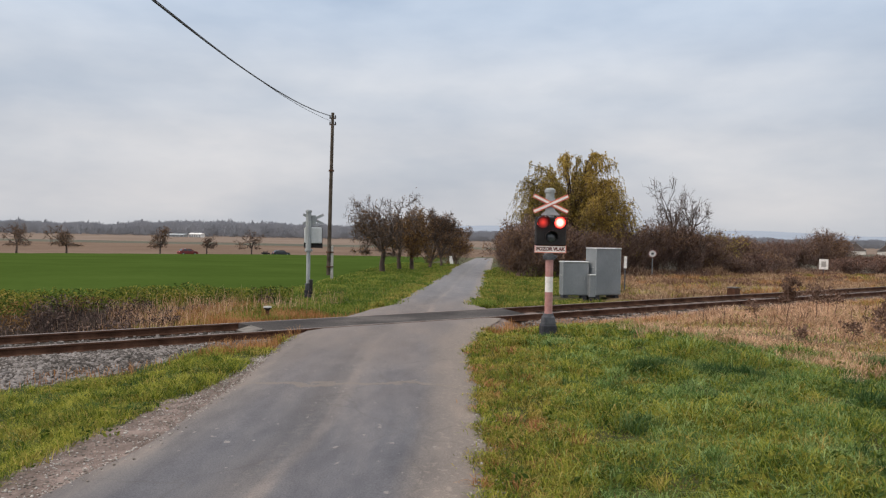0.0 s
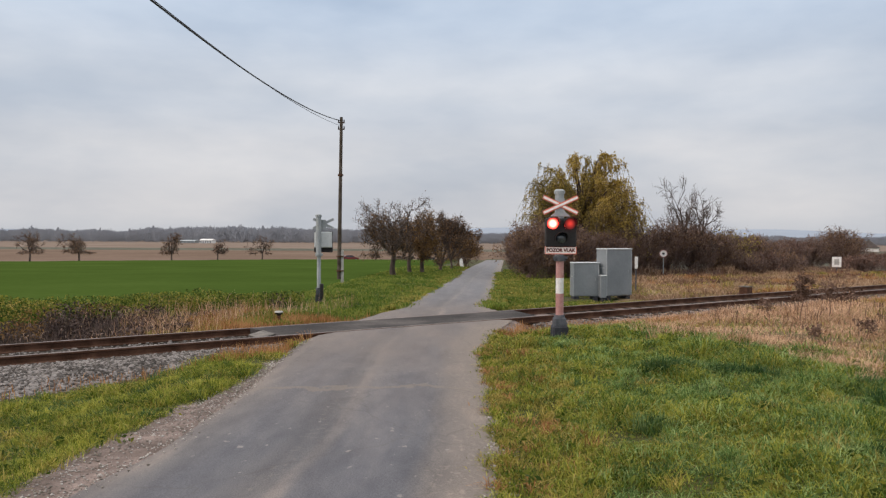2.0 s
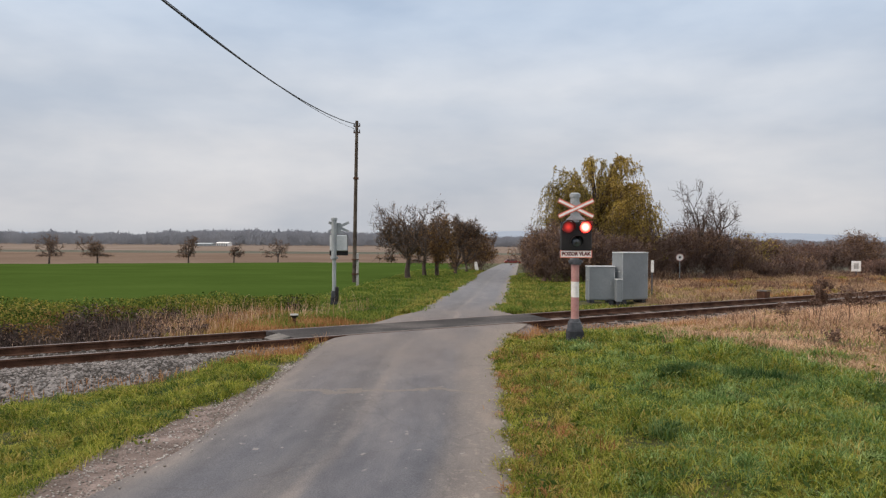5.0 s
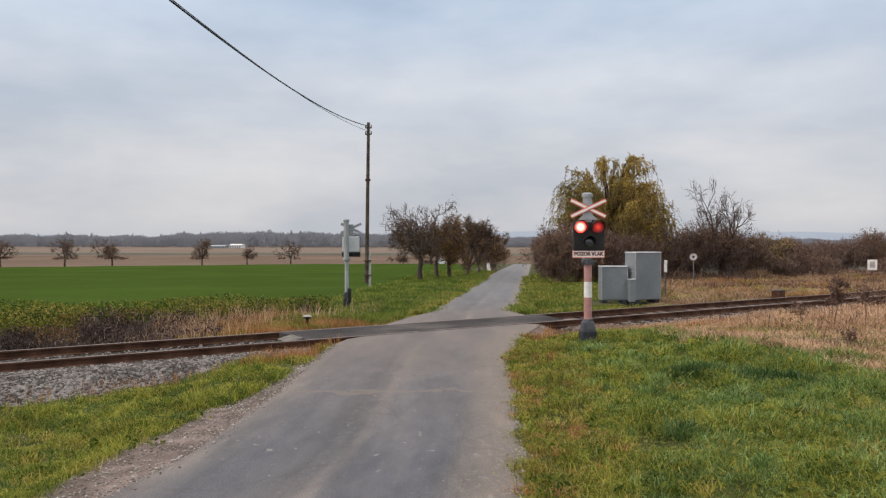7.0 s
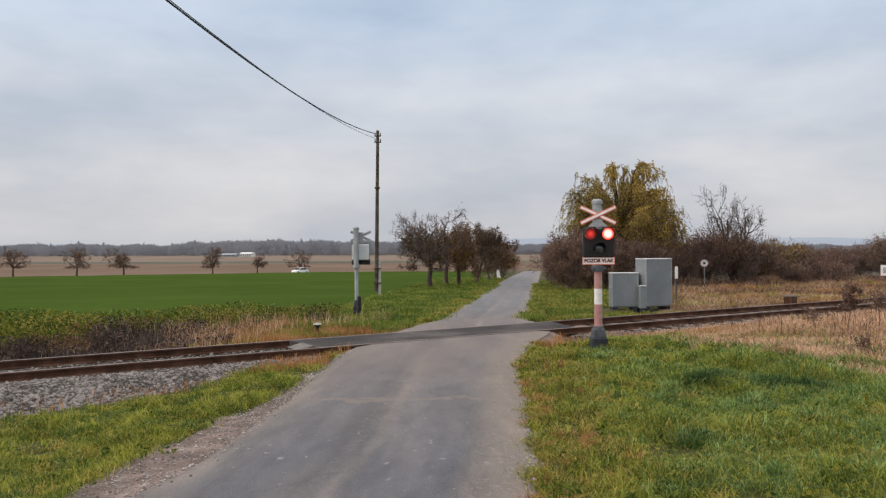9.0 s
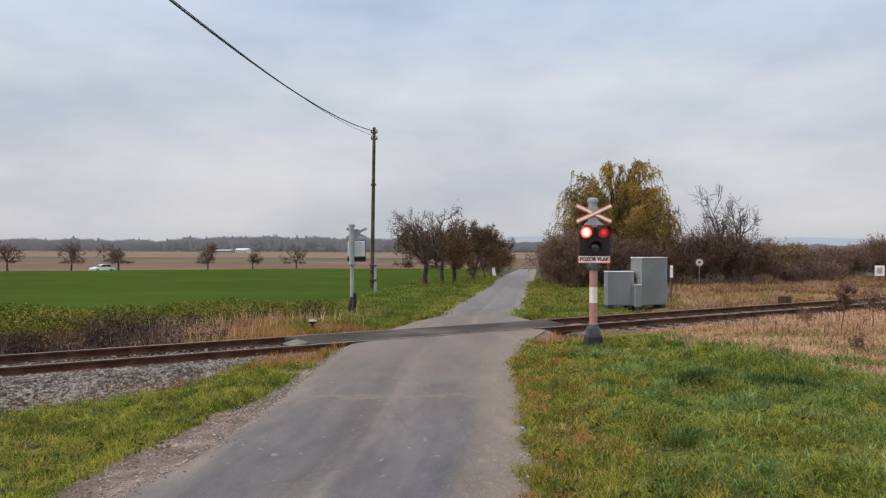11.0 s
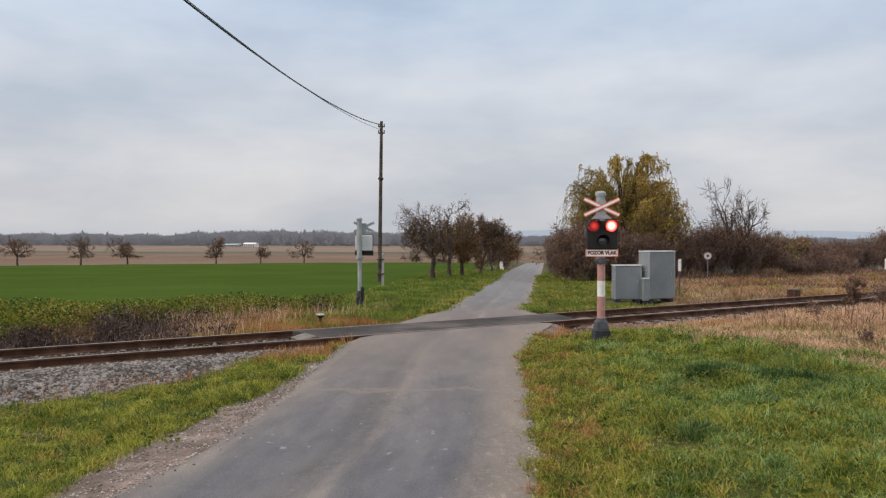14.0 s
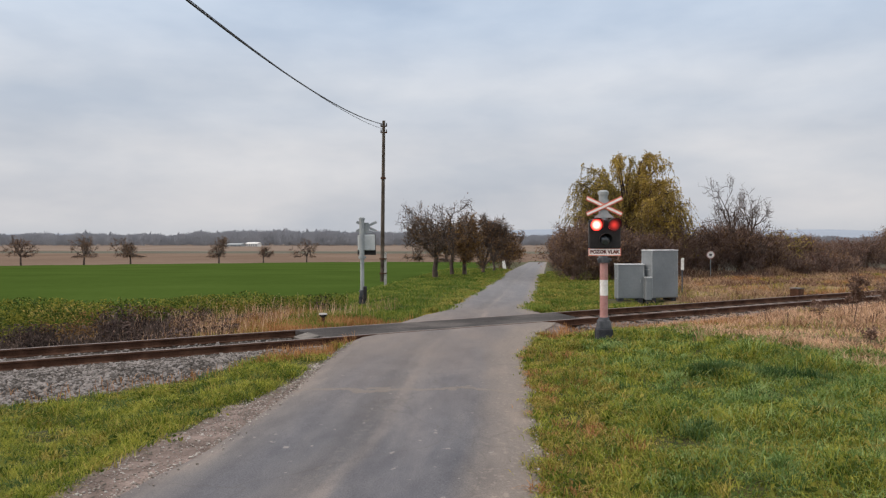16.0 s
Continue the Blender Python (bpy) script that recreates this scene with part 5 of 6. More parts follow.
def grasses():
    rng = np.random.RandomState(5)
    dl, dr = (lambda x, y: road_left(y) - x), (lambda x, y: x - road_right(y))
    # lawn beside the signal
    x, y = pick(rng, 560000, 0.2, 15, 2.8, 19, lambda x, y: (dr(x, y) > -0.07 + 0.10 * bumps(x * 3, y * 3) * rng.rand(len(x))) & (rail_s(x, y) < -2.3) & (x < 1 + y * 0.78) & (~dry_side(x, y) | (rng.rand(len(x)) < 0.04)), True)
    c = clumpy(x, y)
    h = (0.04 + 0.20 * c ** 1.5 * (0.35 + 0.8 * clumpy(x, y, 0.41))) * rng.uniform(0.5, 1.4, len(x)) * (0.55 + 0.45 * smooth(0.1, 0.9, dr(x, y)))
    h = h * (1 + 0.8 * np.exp(-((x - 4.2) ** 2 + (y - 10.9) ** 2) / 1.5))
    yl = rng.rand(len(x)) < 0.07 + 0.50 * (1 - smooth(0.0, 1.7, dr(x, y))) + 0.38 * np.clip(clumpy(x, y, 0.45) - 0.45, 0, 1) * (1 - 0.7 * smooth(2, 6, dr(x, y)))
    cool = ~yl & (rng.rand(len(x)) < 0.14 + 0.60 * smooth(1.5, 5.0, x) * clumpy(x, y, 0.33))
    blades("lawn_grass_cool", x[cool], y[cool], h[cool] * 1.15, 0.0065 + 0.0006 * y[cool], "cool", rng, 2.1, "cool green blades in the verge grass")
    yl = yl | cool
    blades("lawn_grass", x[~yl], y[~yl], h[~yl], 0.0065 + 0.0006 * y[~yl], "grass", rng, 2.1, "thick green verge grass")
    yl = yl & ~cool
    blades("lawn_grass_dry", x[yl], y[yl], h[yl], 0.0065 + 0.0006 * y[yl], "grass_yellow", rng, 2.1, "yellowed grass blades in the verge")
    # the verges behind
    x, y = pick(rng, 90000, -9, 9, -6, 3.2, lambda x, y: (dr(x, y) > 0.02) | (dl(x, y) > shoulder(y)))
    blades("near_verge_grass", x, y, (0.04 + 0.15 * clumpy(x, y) ** 1.5) * rng.uniform(0.5, 1.4, len(x)), 0.012, "grass", rng, 2.1, "green verge grass on both sides of the lane")
    # tussocks of uneven size and colour, leaning outwards
    r2 = np.random.RandomState(77)
    sets = {"grass": [[], [], []], "cool": [[], [], []], "tuft": [[], [], []], "grass_yellow": [[], [], []], "rustgrass": [[], [], []]}
    cx, cy = pick(r2, 5200, 0.2, 13, 3.0, 18, lambda x, y: (dr(x, y) > -0.05) & (rail_s(x, y) < -2.3) & (x < 1 + y * 0.74) & ~dry_side(x, y), True)
    ex = 3.2 + 13 * r2.rand(260) ** 1.4
    cx, cy = np.concatenate([cx, road_right(ex) + r2.normal(0.05, 0.07, 260)]), np.concatenate([cy, ex])
    k = (rail_s(cx, cy) < -2.3)
    cx, cy = cx[k], cy[k]
    edge = dr(cx, cy)
    for i in range(len(cx)):
        q, e = r2.rand(), edge[i]
        if e < 0.9:
            mt = "grass_yellow" if q < 0.34 else "rustgrass" if q < 0.50 else "grass"
        else:
            mt = "cool" if q < 0.36 else "tuft" if q < 0.52 else "grass_yellow" if q < 0.62 else "grass"
        m = int(r2.uniform(18, 62))
        r = r2.uniform(0.03, 0.11)
        sets[mt][0].append(r2.normal(cx[i], r, m))
        sets[mt][1].append(r2.normal(cy[i], r, m))
        sets[mt][2].append(r2.uniform(0.5, 1.2, m) * r2.uniform(0.09, 0.21) * (0.75 if e < 0.4 else 1.0))
    names = {"grass": ("lawn_tussocks", "fresh green grass tussocks in the verge"), "cool": ("lawn_tussocks_cool", "bluish-green grass tussocks in the verge"), "tuft": ("lawn_tussocks_dark", "dark green grass tussocks in the verge"), "grass_yellow": ("lawn_tussocks_dry", "yellowed grass tussocks at the lane's edge"), "rustgrass": ("lawn_tussocks_brown", "withered brown tussocks at the lane's edge")}
    for mt, (a, b, c) in sets.items():
        a, b, c = np.concatenate(a), np.concatenate(b), np.concatenate(c)
        blades(names[mt][0], a, b, c, 0.006 + 0.0006 * b, mt, r2, 2.0, names[mt][1])
    # straw tussocks where lawn and dry grass meet
    cx, cy = pick(r2, 3000, 2.5, 13, 8, 18.5, lambda x, y: ~dry_side(x, y) & dry_side(x + 1.1 * r2.rand(len(x)) ** 1.6, y + 0.8 * r2.rand(len(x)) ** 1.6) & (rail_s(x, y) < -2.2))
    a, b = np.repeat(cx, 30), np.repeat(cy, 30)
    a, b = a + r2.normal(0, 0.09, len(a)), b + r2.normal(0, 0.09, len(b))
    blades("straw_tussocks", a, b, r2.uniform(0.08, 0.30, len(a)), 0.012, "straw", r2, 1.8, "bent straw tussocks at the lawn's edge")
    # brown grass round the signal's foot and the lane's corner
    x, y = pick(r2, 26000, 0.5, 7, 13, 19, lambda x, y: (rail_s(x, y) > -3.1) & (rail_s(x, y) < -1.0) & (dr(x, y) > 0.12 + 0.2 * clumpy(x, y)) & (r2.rand(len(x)) < 0.15 + 0.7 * clumpy(x, y, 0.8)))
    blades("corner_grass", x, y, r2.uniform(0.06, 0.22, len(x)), 0.012, "rustgrass", r2, 1.0, "withered brown grass between lane and rail", z=np.maximum(land_z(x, y), -0.25))
    # darker tufts and broad-leaved weeds
    tx, ty = [], []
    for cx, cy, r, n in ((2.95, 10.45, 0.13, 900), (3.25, 10.6, 0.12, 600), (3.7, 10.3, 0.14, 700), (4.3, 10.3, 0.14, 500), (5.4, 9.6, 0.14, 350), (4.9, 8.4, 0.14, 350), (6.6, 11.2, 0.16, 350), (2.0, 7.4, 0.12, 260)):
        tx.append(rng.normal(cx, r, n))
        ty.append(rng.normal(cy, r * 0.8, n))
    tx, ty = np.concatenate(tx), np.concatenate(ty)
    blades("grass_tufts", tx, ty, rng.uniform(0.10, 0.30, len(tx)), 0.012, "tuft", rng, 1.3, "dark green grass tufts in the verge")
    wx, wy = pick(rng, 240, 0.4, 11, 3.2, 15, lambda x, y: (dr(x, y) > 0.1) & (rail_s(x, y) < -2.5) & ~dry_side(x, y), True)
    wx2, wy2 = pick(rng, 160, -9, -2.6, 3.5, 13, lambda x, y: (dl(x, y) > 0.35) & (rail_s(x, y) < -2.7), True)
    wx, wy = np.concatenate([wx, wx2]), np.concatenate([wy, wy2])
    wx, wy = np.repeat(wx, 16) + rng.normal(0, 0.07, len(wx) * 16), np.repeat(wy, 16) + rng.normal(0, 0.07, len(wy) * 16)
    p = np.stack([wx, wy, land_z(wx, wy) + rng.uniform(0.03, 0.13, len(wx))], -1)
    v, f = leaf_quads(p, 0.032, rng, 1.9)
    soup("verge_weeds", v, f, ("leaf_green",), label="broad-leaved weeds among the verge grass", kind="stuff", category="weeds")
    # verge between lane and track
    x, y = pick(rng, 400000, -11, -2, 2.8, 16, lambda x, y: (dl(x, y) > shoulder(y) - 0.12 + 0.2 * rng.rand(len(x)) + 0.06 * bumps(x * 2, y * 2)) & (rail_s(x, y) < -2.55 - 0.3 * clumpy(x, y) + 1.1 * (1 - smooth(0.4, 2.2, dl(x, y))) * smooth(10.5, 12, y)), True)
    c = clumpy(x, y)
    h = (0.035 + 0.17 * c ** 1.5) * rng.uniform(0.5, 1.4, len(x))
    yl = rng.rand(len(x)) < 0.04 + 0.18 * clumpy(x, y, 0.6)
    blades("verge_grass", x[~yl], y[~yl], h[~yl], 0.004 + 0.0006 * y[~yl], "grass", rng, 2.2, "green grass between lane and track")
    blades("verge_grass_dry", x[yl], y[yl], h[yl], 0.004 + 0.0006 * y[yl], "grass_yellow", rng, 2.2, "yellow grass between lane and track")
    cx, cy = pick(r2, 1500, -9.5, -2, 3, 14, lambda x, y: (dl(x, y) > shoulder(y)) & (rail_s(x, y) < -2.7), True)
    for nm, mt, lo, hi, lb in (("verge_tussocks", "grass", 0.0, 0.45, "green grass tussocks between lane and track"), ("verge_tussocks_dark", "tuft", 0.45, 0.78, "dark grass tussocks between lane and track"), ("verge_tussocks_dry", "grass_yellow", 0.78, 1.0, "yellow grass tussocks between lane and track")):
        q = np.random.RandomState(78).rand(len(cx))
        k = (q >= lo) & (q < hi)
        a, b = np.repeat(cx[k], 36), np.repeat(cy[k], 36)
        a, b = a + r2.normal(0, 0.07, len(a)), b + r2.normal(0, 0.07, len(b))
        blades(nm, a, b, r2.uniform(0.06, 0.20, len(a)), 0.005 + 0.0006 * b, mt, r2, 2.0, lb)
    # dry strip by the ballast and at the track end
    x, y = pick(rng, 26000, -9, 3.5, 8, 19, lambda x, y: (np.abs(rail_s(x, y) + 2.45) < 0.4) & (rng.rand(len(x)) < clumpy(x, y, 0.7)) & ((dl(x, y) > 0.05) | (dr(x, y) > 0.05)))
    blades("ballast_edge_grass", x, y, rng.uniform(0.06, 0.26, len(x)), 0.012, "rustgrass", rng, 0.7, "brown dry weeds along the ballast")
    x, y = pick(rng, 9000, -6.5, -2.6, 9, 15.5, lambda x, y: (rail_s(x, y) > -2.7) & (rail_s(x, y) < -0.95) & (dl(x, y) > 0.0) & (dl(x, y) < 1.6 + 0.6 * bumps(x * 2, y)))
    blades("track_end_grass", x, y, rng.uniform(0.08, 0.26, len(x)), 0.010, "rustgrass", rng, 0.9, "brown dry grass at the end of the ballast", z=np.maximum(land_z(x, y), -0.2))
    # tall dry grass on the near side of the track
    x, y = pick(rng, 260000, 3, 34, 8, 42, lambda x, y: (dry_side(x, y) | ((rail_s(x, y) > -3.2) & (rail_s(x, y) < -2.0) & (dr(x, y) > 0.8))) & (x < 1.5 + y * 0.72) & (rail_s(x, y) > -9), True)
    h = (0.14 + 0.26 * clumpy(x, y, 0.8)) * rng.uniform(0.6, 1.2, len(x)) * (0.45 + 0.55 * smooth(3.0, 6.5, rail_a(x, y)))
    tone = clumpy(x + 1.3, y - 2.1, 0.42) + 0.16 * rng.normal(size=len(x)) - 0.10 + 0.18 * smooth(7, 12, rail_a(x, y))
    for nm, rule, mt, lb in (("dry_grass_olive", (tone > 0.72) & (tone < 0.98), "grass_yellow", "olive grass in the dry stand"), ("dry_grass_brown", tone >= 0.98, "rustgrass", "rust-brown grass in the dry stand")):
        blades(nm, x[rule], y[rule], h[rule] * 0.9, 0.007 + 0.0004 * y[rule], mt, rng, 2.4, lb)
    k = tone <= 0.72
    x, y, h = x[k], y[k], h[k]
    blades("dry_grass", x, y, h, 0.007 + 0.0004 * y, "straw", rng, 3.0, "matted straw-coloured dry grass")
    k = rng.rand(len(x)) < 0.07
    blades("dry_grass_weeds", x[k], y[k], h[k] * 1.35, np.full(k.sum(), 0.018), "weed", rng, 0.6, "dark dead weed stalks in the dry grass")
    # beyond the track: dry grass, green near the lane
    x, y = pick(rng, 190000, 0, 46, 18, 72, lambda x, y: (rail_s(x, y) > 2.3) & (dr(x, y) > 0.2) & (x < 2 + y * 0.66) & ~((np.abs(x - 5.6) < 1.6) & (np.abs(y - 27.6) < 0.9)))
    gx, gy = pick(rng, 130000, 1, 9.5, 19, 56, lambda x, y: (rail_s(x, y) > 2.4) & (dr(x, y) > -0.05 + 0.12 * bumps(x * 1.7, y)) & (dr(x, y) < 6) & ~((np.abs(x - 5.6) < 1.6) & (np.abs(y - 27.6) < 0.9)), True)
    x, y = np.concatenate([x, gx]), np.concatenate([y, gy])
    green = dr(x, y) + 1.5 * bumps(x, y) < 4.6 + 0.03 * y
    h = rng.uniform(0.08, 0.22, len(x)) * (0.6 + 0.8 * clumpy(x, y, 0.5))
    dull = green & (rng.rand(len(x)) < 0.10 + 0.5 * clumpy(x, y, 0.31))
    blades("far_verge_grass_dry", x[dull], y[dull], h[dull], 0.012 + 0.0005 * y[dull], "grass_yellow", rng, 1.8, "olive grass by the cabinets")
    d = ~green
    green = green & ~dull
    blades("far_verge_grass", x[green], y[green], h[green], 0.012 + 0.0005 * y[green], "lane_green", rng, 1.8, "yellow-green grass by the cabinets")
    br = d & (rng.rand(len(x)) < 0.06 + 0.80 * smooth(0.45, 0.75, clumpy(x + 0.4 * y, y, 0.17)))
    d = d & ~br
    gr = d & (clumpy(x + 5, y + 3, 0.22) + 0.15 * rng.normal(size=len(x)) > 0.66)
    d = d & ~gr
    blades("far_green_grass", x[gr], y[gr], h[gr], 0.012 + 0.0004 * y[gr], "grass_yellow", rng, 2.2, "olive grass patches before the shrubs")
    blades("far_brown_grass", x[br], y[br], h[br] * (0.8 + 1.6 * clumpy(x[br], y[br], 0.4)), 0.012 + 0.0004 * y[br], "leaf_red", rng, 2.0, "brown withered weeds before the shrubs")
    blades("far_dry_grass", x[d], y[d], h[d] * (0.8 + 2.0 * clumpy(x[d], y[d], 0.4)), 0.012 + 0.0004 * y[d], "straw_dull", rng, 2.6, "dry brown grass before the shrubs")
    cx, cy = pick(r2, 2600, 3, 44, 21, 66, lambda x, y: (rail_s(x, y) > 3.0) & (dr(x, y) > 5.0) & (x < 2 + y * 0.64) & (rail_s(x, y) < 27), True)
    q = clumpy(cx + 0.4 * cy, cy, 0.19) + 0.18 * r2.normal(size=len(cx))
    for nm, rule, mt, lb in (("far_straw_tussocks", q < 0.5, "straw_dull", "pale straw tussocks beyond the track"), ("far_olive_tussocks", (q >= 0.5) & (q < 0.68), "grass_yellow", "olive tussocks beyond the track"), ("far_brown_tussocks", q >= 0.68, "rustgrass", "rust-brown tussocks beyond the track")):
        m = 42
        a, b = np.repeat(cx[rule], m), np.repeat(cy[rule], m)
        top = np.repeat(r2.uniform(0.18, 0.50, rule.sum()), m) * r2.uniform(0.5, 1.1, len(a))
        a, b = a + r2.normal(0, 0.16, len(a)), b + r2.normal(0, 0.16, len(b))
        blades(nm, a, b, top, 0.010 + 0.0004 * b, mt, r2, 1.9, lb)
    feet = [(12.2, 52.0), (14.0, 53.6), (15.9, 54.2), (18.2, 54.6), (20.4, 56.0), (22.8, 58.5), (25.6, 62), (28.6, 65.5), (31.6, 69.5), (34.8, 72), (38, 74.5), (41.6, 75.5)]
    k = r2.randint(0, len(feet) - 1, 26000)
    t = r2.rand(26000)
    fx, fy = np.array([p[0] for p in feet]), np.array([p[1] for p in feet])
    x, y = fx[k] + (fx[k + 1] - fx[k]) * t + r2.normal(0, 0.6, 26000), fy[k] + (fy[k + 1] - fy[k]) * t + r2.normal(0, 1.3, 26000)
    h = r2.uniform(0.15, 0.9, len(x)) * (0.35 + 0.9 * clumpy(x, y, 0.45))
    q = clumpy(x, y + 0.5 * x, 0.24) + 0.2 * r2.normal(size=len(x))
    for nm, rule, mt, lb in (("shrub_foot_straw", q < 0.45, "straw_dull", "tall straw grass at the feet of the shrubs"), ("shrub_foot_brown", (q >= 0.45) & (q < 0.7), "leaf_red", "reddish-brown growth at the feet of the shrubs"), ("shrub_foot_dark", q >= 0.7, "brush", "dark brushwood at the feet of the shrubs")):
        blades(nm, x[rule], y[rule], h[rule], 0.03, mt, r2, 1.2, lb)
    # verge of the lane beyond the crossing
    x, y = pick(rng, 300000, -14, 4, 19, 90, lambda x, y: (dl(x, y) > -0.10 + 0.22 * bumps(x * 1.3, y * 0.8)) & (dl(x, y) < 3.2 + 0.05 * y) & (rail_s(x, y) > 2.4), True)
    near_lane = rng.rand(len(x)) < 0.03 + 0.06 * clumpy(x, y, 0.5) + 0.5 * (1 - smooth(0.1, 0.9, dl(x, y)))
    h = rng.uniform(0.06, 0.2, len(x)) * (0.5 + 1.1 * clumpy(x, y, 0.42)) * (0.5 + 0.5 * smooth(0, 0.8, dl(x, y)))
    blades("lane_grass", x[near_lane], y[near_lane], h[near_lane], 0.010 + 0.0004 * y[near_lane], "grass_yellow", rng, 1.7, "yellow-green grass along the lane")
    k = ~near_lane
    blades("lane_grass_green", x[k], y[k], h[k], 0.010 + 0.0004 * y[k], "lane_green", rng, 1.7, "green grass along the lane")
    ey = 20.5 + 42 * r2.rand(620) ** 1.3
    side = r2.rand(620) < 0.55
    ex = np.where(side, road_left(ey) - r2.normal(0.02, 0.16, 620), road_right(ey) + r2.normal(0.05, 0.16, 620))
    k = rail_s(ex, ey) > 2.5
    ex, ey = ex[k], ey[k]
    for nm, lo, hi, mt, lb in (("lane_edge_tussocks", 0.0, 0.70, "lane_green", "green tussocks over the lane's ragged edge"), ("lane_edge_tussocks_dry", 0.70, 1.0, "grass_yellow", "yellowed tussocks over the lane's ragged edge")):
        q = np.random.RandomState(79).rand(len(ex))
        k = (q >= lo) & (q < hi)
        a, b = np.repeat(ex[k], 34), np.repeat(ey[k], 34)
        a, b = a + r2.normal(0, 0.10, len(a)), b + r2.normal(0, 0.2, len(b))
        blades(nm, a, b, r2.uniform(0.05, 0.20, len(a)), 0.010 + 0.0005 * b, mt, r2, 1.8, lb, z=base_z(b) - 0.03)
    # straw and rust strip beyond the track
    x, y = pick(rng, 120000, -16, -1, 14, 30, lambda x, y: (rail_s(x, y) > 2.3) & (rail_s(x, y) < 7.2 + 0.5 * bumps(x * 2, y)) & (dl(x, y) > 0.15) & (rail_a(x, y) + 0.6 * bumps(x, y) > -6.3) & (rail_a(x, y) + 0.5 * bumps(x * 2, y) < np.interp(rail_s(x, y), [2.3, 3.4, 5.8, 7.2], [-0.4, -1.5, -1.9, -3.2])) & (rng.rand(len(x)) < 0.25 + 0.75 * clumpy(x, y, 0.6)))
    rust = (rail_a(x, y) + 0.7 * bumps(x, y) > -4.7) & (rail_s(x, y) < 5.0 + 0.6 * bumps(x * 1.6, y * 2))
    h = rng.uniform(0.10, 0.34, len(x))
    blades("rust_grass", x[rust], y[rust], h[rust], 0.013, "rustgrass", rng, 0.9, "rust-brown grass by the crossing") if rust.sum() else None
    q = clumpy(x + 1.7, y, 0.8) + 0.25 * rng.normal(size=len(x))
    k = ~rust & (q < 0.38) & (rng.rand(len(x)) < 0.7)
    blades("straw_grass", x[k], y[k], h[k] * 1.7, 0.013, "straw", rng, 0.8, "tall pale straw grass in the ditch")
    k = ~rust & (q >= 0.38) & (q < 0.72)
    blades("ditch_grass", x[k], y[k], h[k], 0.013, "grass_yellow", rng, 1.2, "olive grass among the straw")
    k = ~rust & (q >= 0.72)
    blades("ditch_brown_grass", x[k], y[k], h[k] * 1.2, 0.013, "rustgrass", rng, 1.0, "rust-brown grass among the straw")
    # weeds on the bank
    x, y = pick(rng, 520000, -30, -4, 8, 34, lambda x, y: (rail_s(x, y) > 3.6) & (rail_s(x, y) < 9.2 + 0.5 * bumps(x, y)) & (dl(x, y) > 3.5) & ((rail_a(x, y) < -5.2 + 0.9 * bumps(x * 2, y)) | (rail_s(x, y) > 7.4)))
    top = rail_s(x, y) > 7.05 + 1.0 * bumps(x * 1.4, y)
    z = land_z(x, y)
    p = np.stack([x, y, z + rng.uniform(0.02, 0.30, len(x)) * (1 + np.where(top, 0.45, 0.5) * smooth(5.0, 7.8, rail_s(x, y)) * (0.3 + 1.1 * clumpy(x, y, 0.7)))], -1)
    gold = top & (clumpy(x + 2, y, 0.35) > 0.58) & (rng.rand(len(x)) < 0.24)
    v, f = leaf_quads(p[gold], 0.045, rng, 1.7)
    soup("bank_yellow_weeds", v, f, ("leaf_olive",), label="yellowed leafy weeds on the ditch bank", kind="stuff", category="weeds")
    v, f = leaf_quads(p[top & ~gold], 0.046, rng, 1.7)
    soup("bank_weeds", v, f, ("leaf_green",), label="leafy green weeds on top of the ditch bank", kind="stuff", category="weeds")
    low = ~top & (rng.rand(len(x)) < np.clip(1.5 * clumpy(x, y, 0.9) - 0.1, 0.05, 0.9))
    tone = clumpy(x, y, 0.5) + rng.normal(size=len(x)) * 0.12
    for nm, rule, mt, lb in (("bank_dead_weeds", (tone < 0.66), "bramble", "withered brown weeds on the ditch bank"), ("bank_rust_weeds", (tone >= 0.66), "leaf_brown", "rust-red weeds on the ditch bank")):
        v, f = leaf_quads(p[low & rule], 0.036, rng, 2.6)
        soup(nm, v, f, (mt,), label=lb, kind="stuff", category="weeds")
    br = ~top & (tone < 0.66) & (rng.rand(len(x)) < 0.40)
    blades("bank_brush", x[br], y[br], rng.uniform(0.12, 0.48, br.sum()), 0.012, "bramble", rng, 1.5, "dark dead brushwood on the ditch bank")
    sx, sy = pick(rng, 6500, -12, -3, 14, 30, lambda x, y: (rail_s(x, y) > 4.2) & (rail_s(x, y) < 7.8) & (rail_a(x, y) > -7.2) & (dl(x, y) > 1.6) & (rng.rand(len(x)) < clumpy(x, y, 0.9) ** 2))
    blades("bank_straw", sx, sy, rng.uniform(0.25, 0.75, len(sx)), 0.010, "straw", rng, 0.6, "tall thin straw stalks before the field")
    pale = low & (rng.rand(len(x)) < 0.03)
    blades("bank_stalks", x[pale], y[pale], rng.uniform(0.2, 0.5, pale.sum()), 0.012, "straw", rng, 0.8, "pale dry stalks on the ditch bank")
    # pebbles along the lane's broken edges
    n = 6500
    y = 3 + 11 * rng.rand(n) ** 1.3
    left = rng.rand(n) < 0.72
    x = np.where(left, road_left(y) - shoulder(y) * rng.uniform(-0.25, 1.0, n) + rng.normal(0, 0.06, n), road_right(y) + rng.normal(0.02, 0.07, n))
    z = np.maximum(land_z(x, y), np.where((x > road_left(y) + 0.05) & (x < road_right(y) - 0.05), 0.0, -9))
    r = 0.005 + 0.014 * rng.rand(n, 1, 1) ** 2 * rng.uniform(0.7, 1.3, (n, 6, 1))
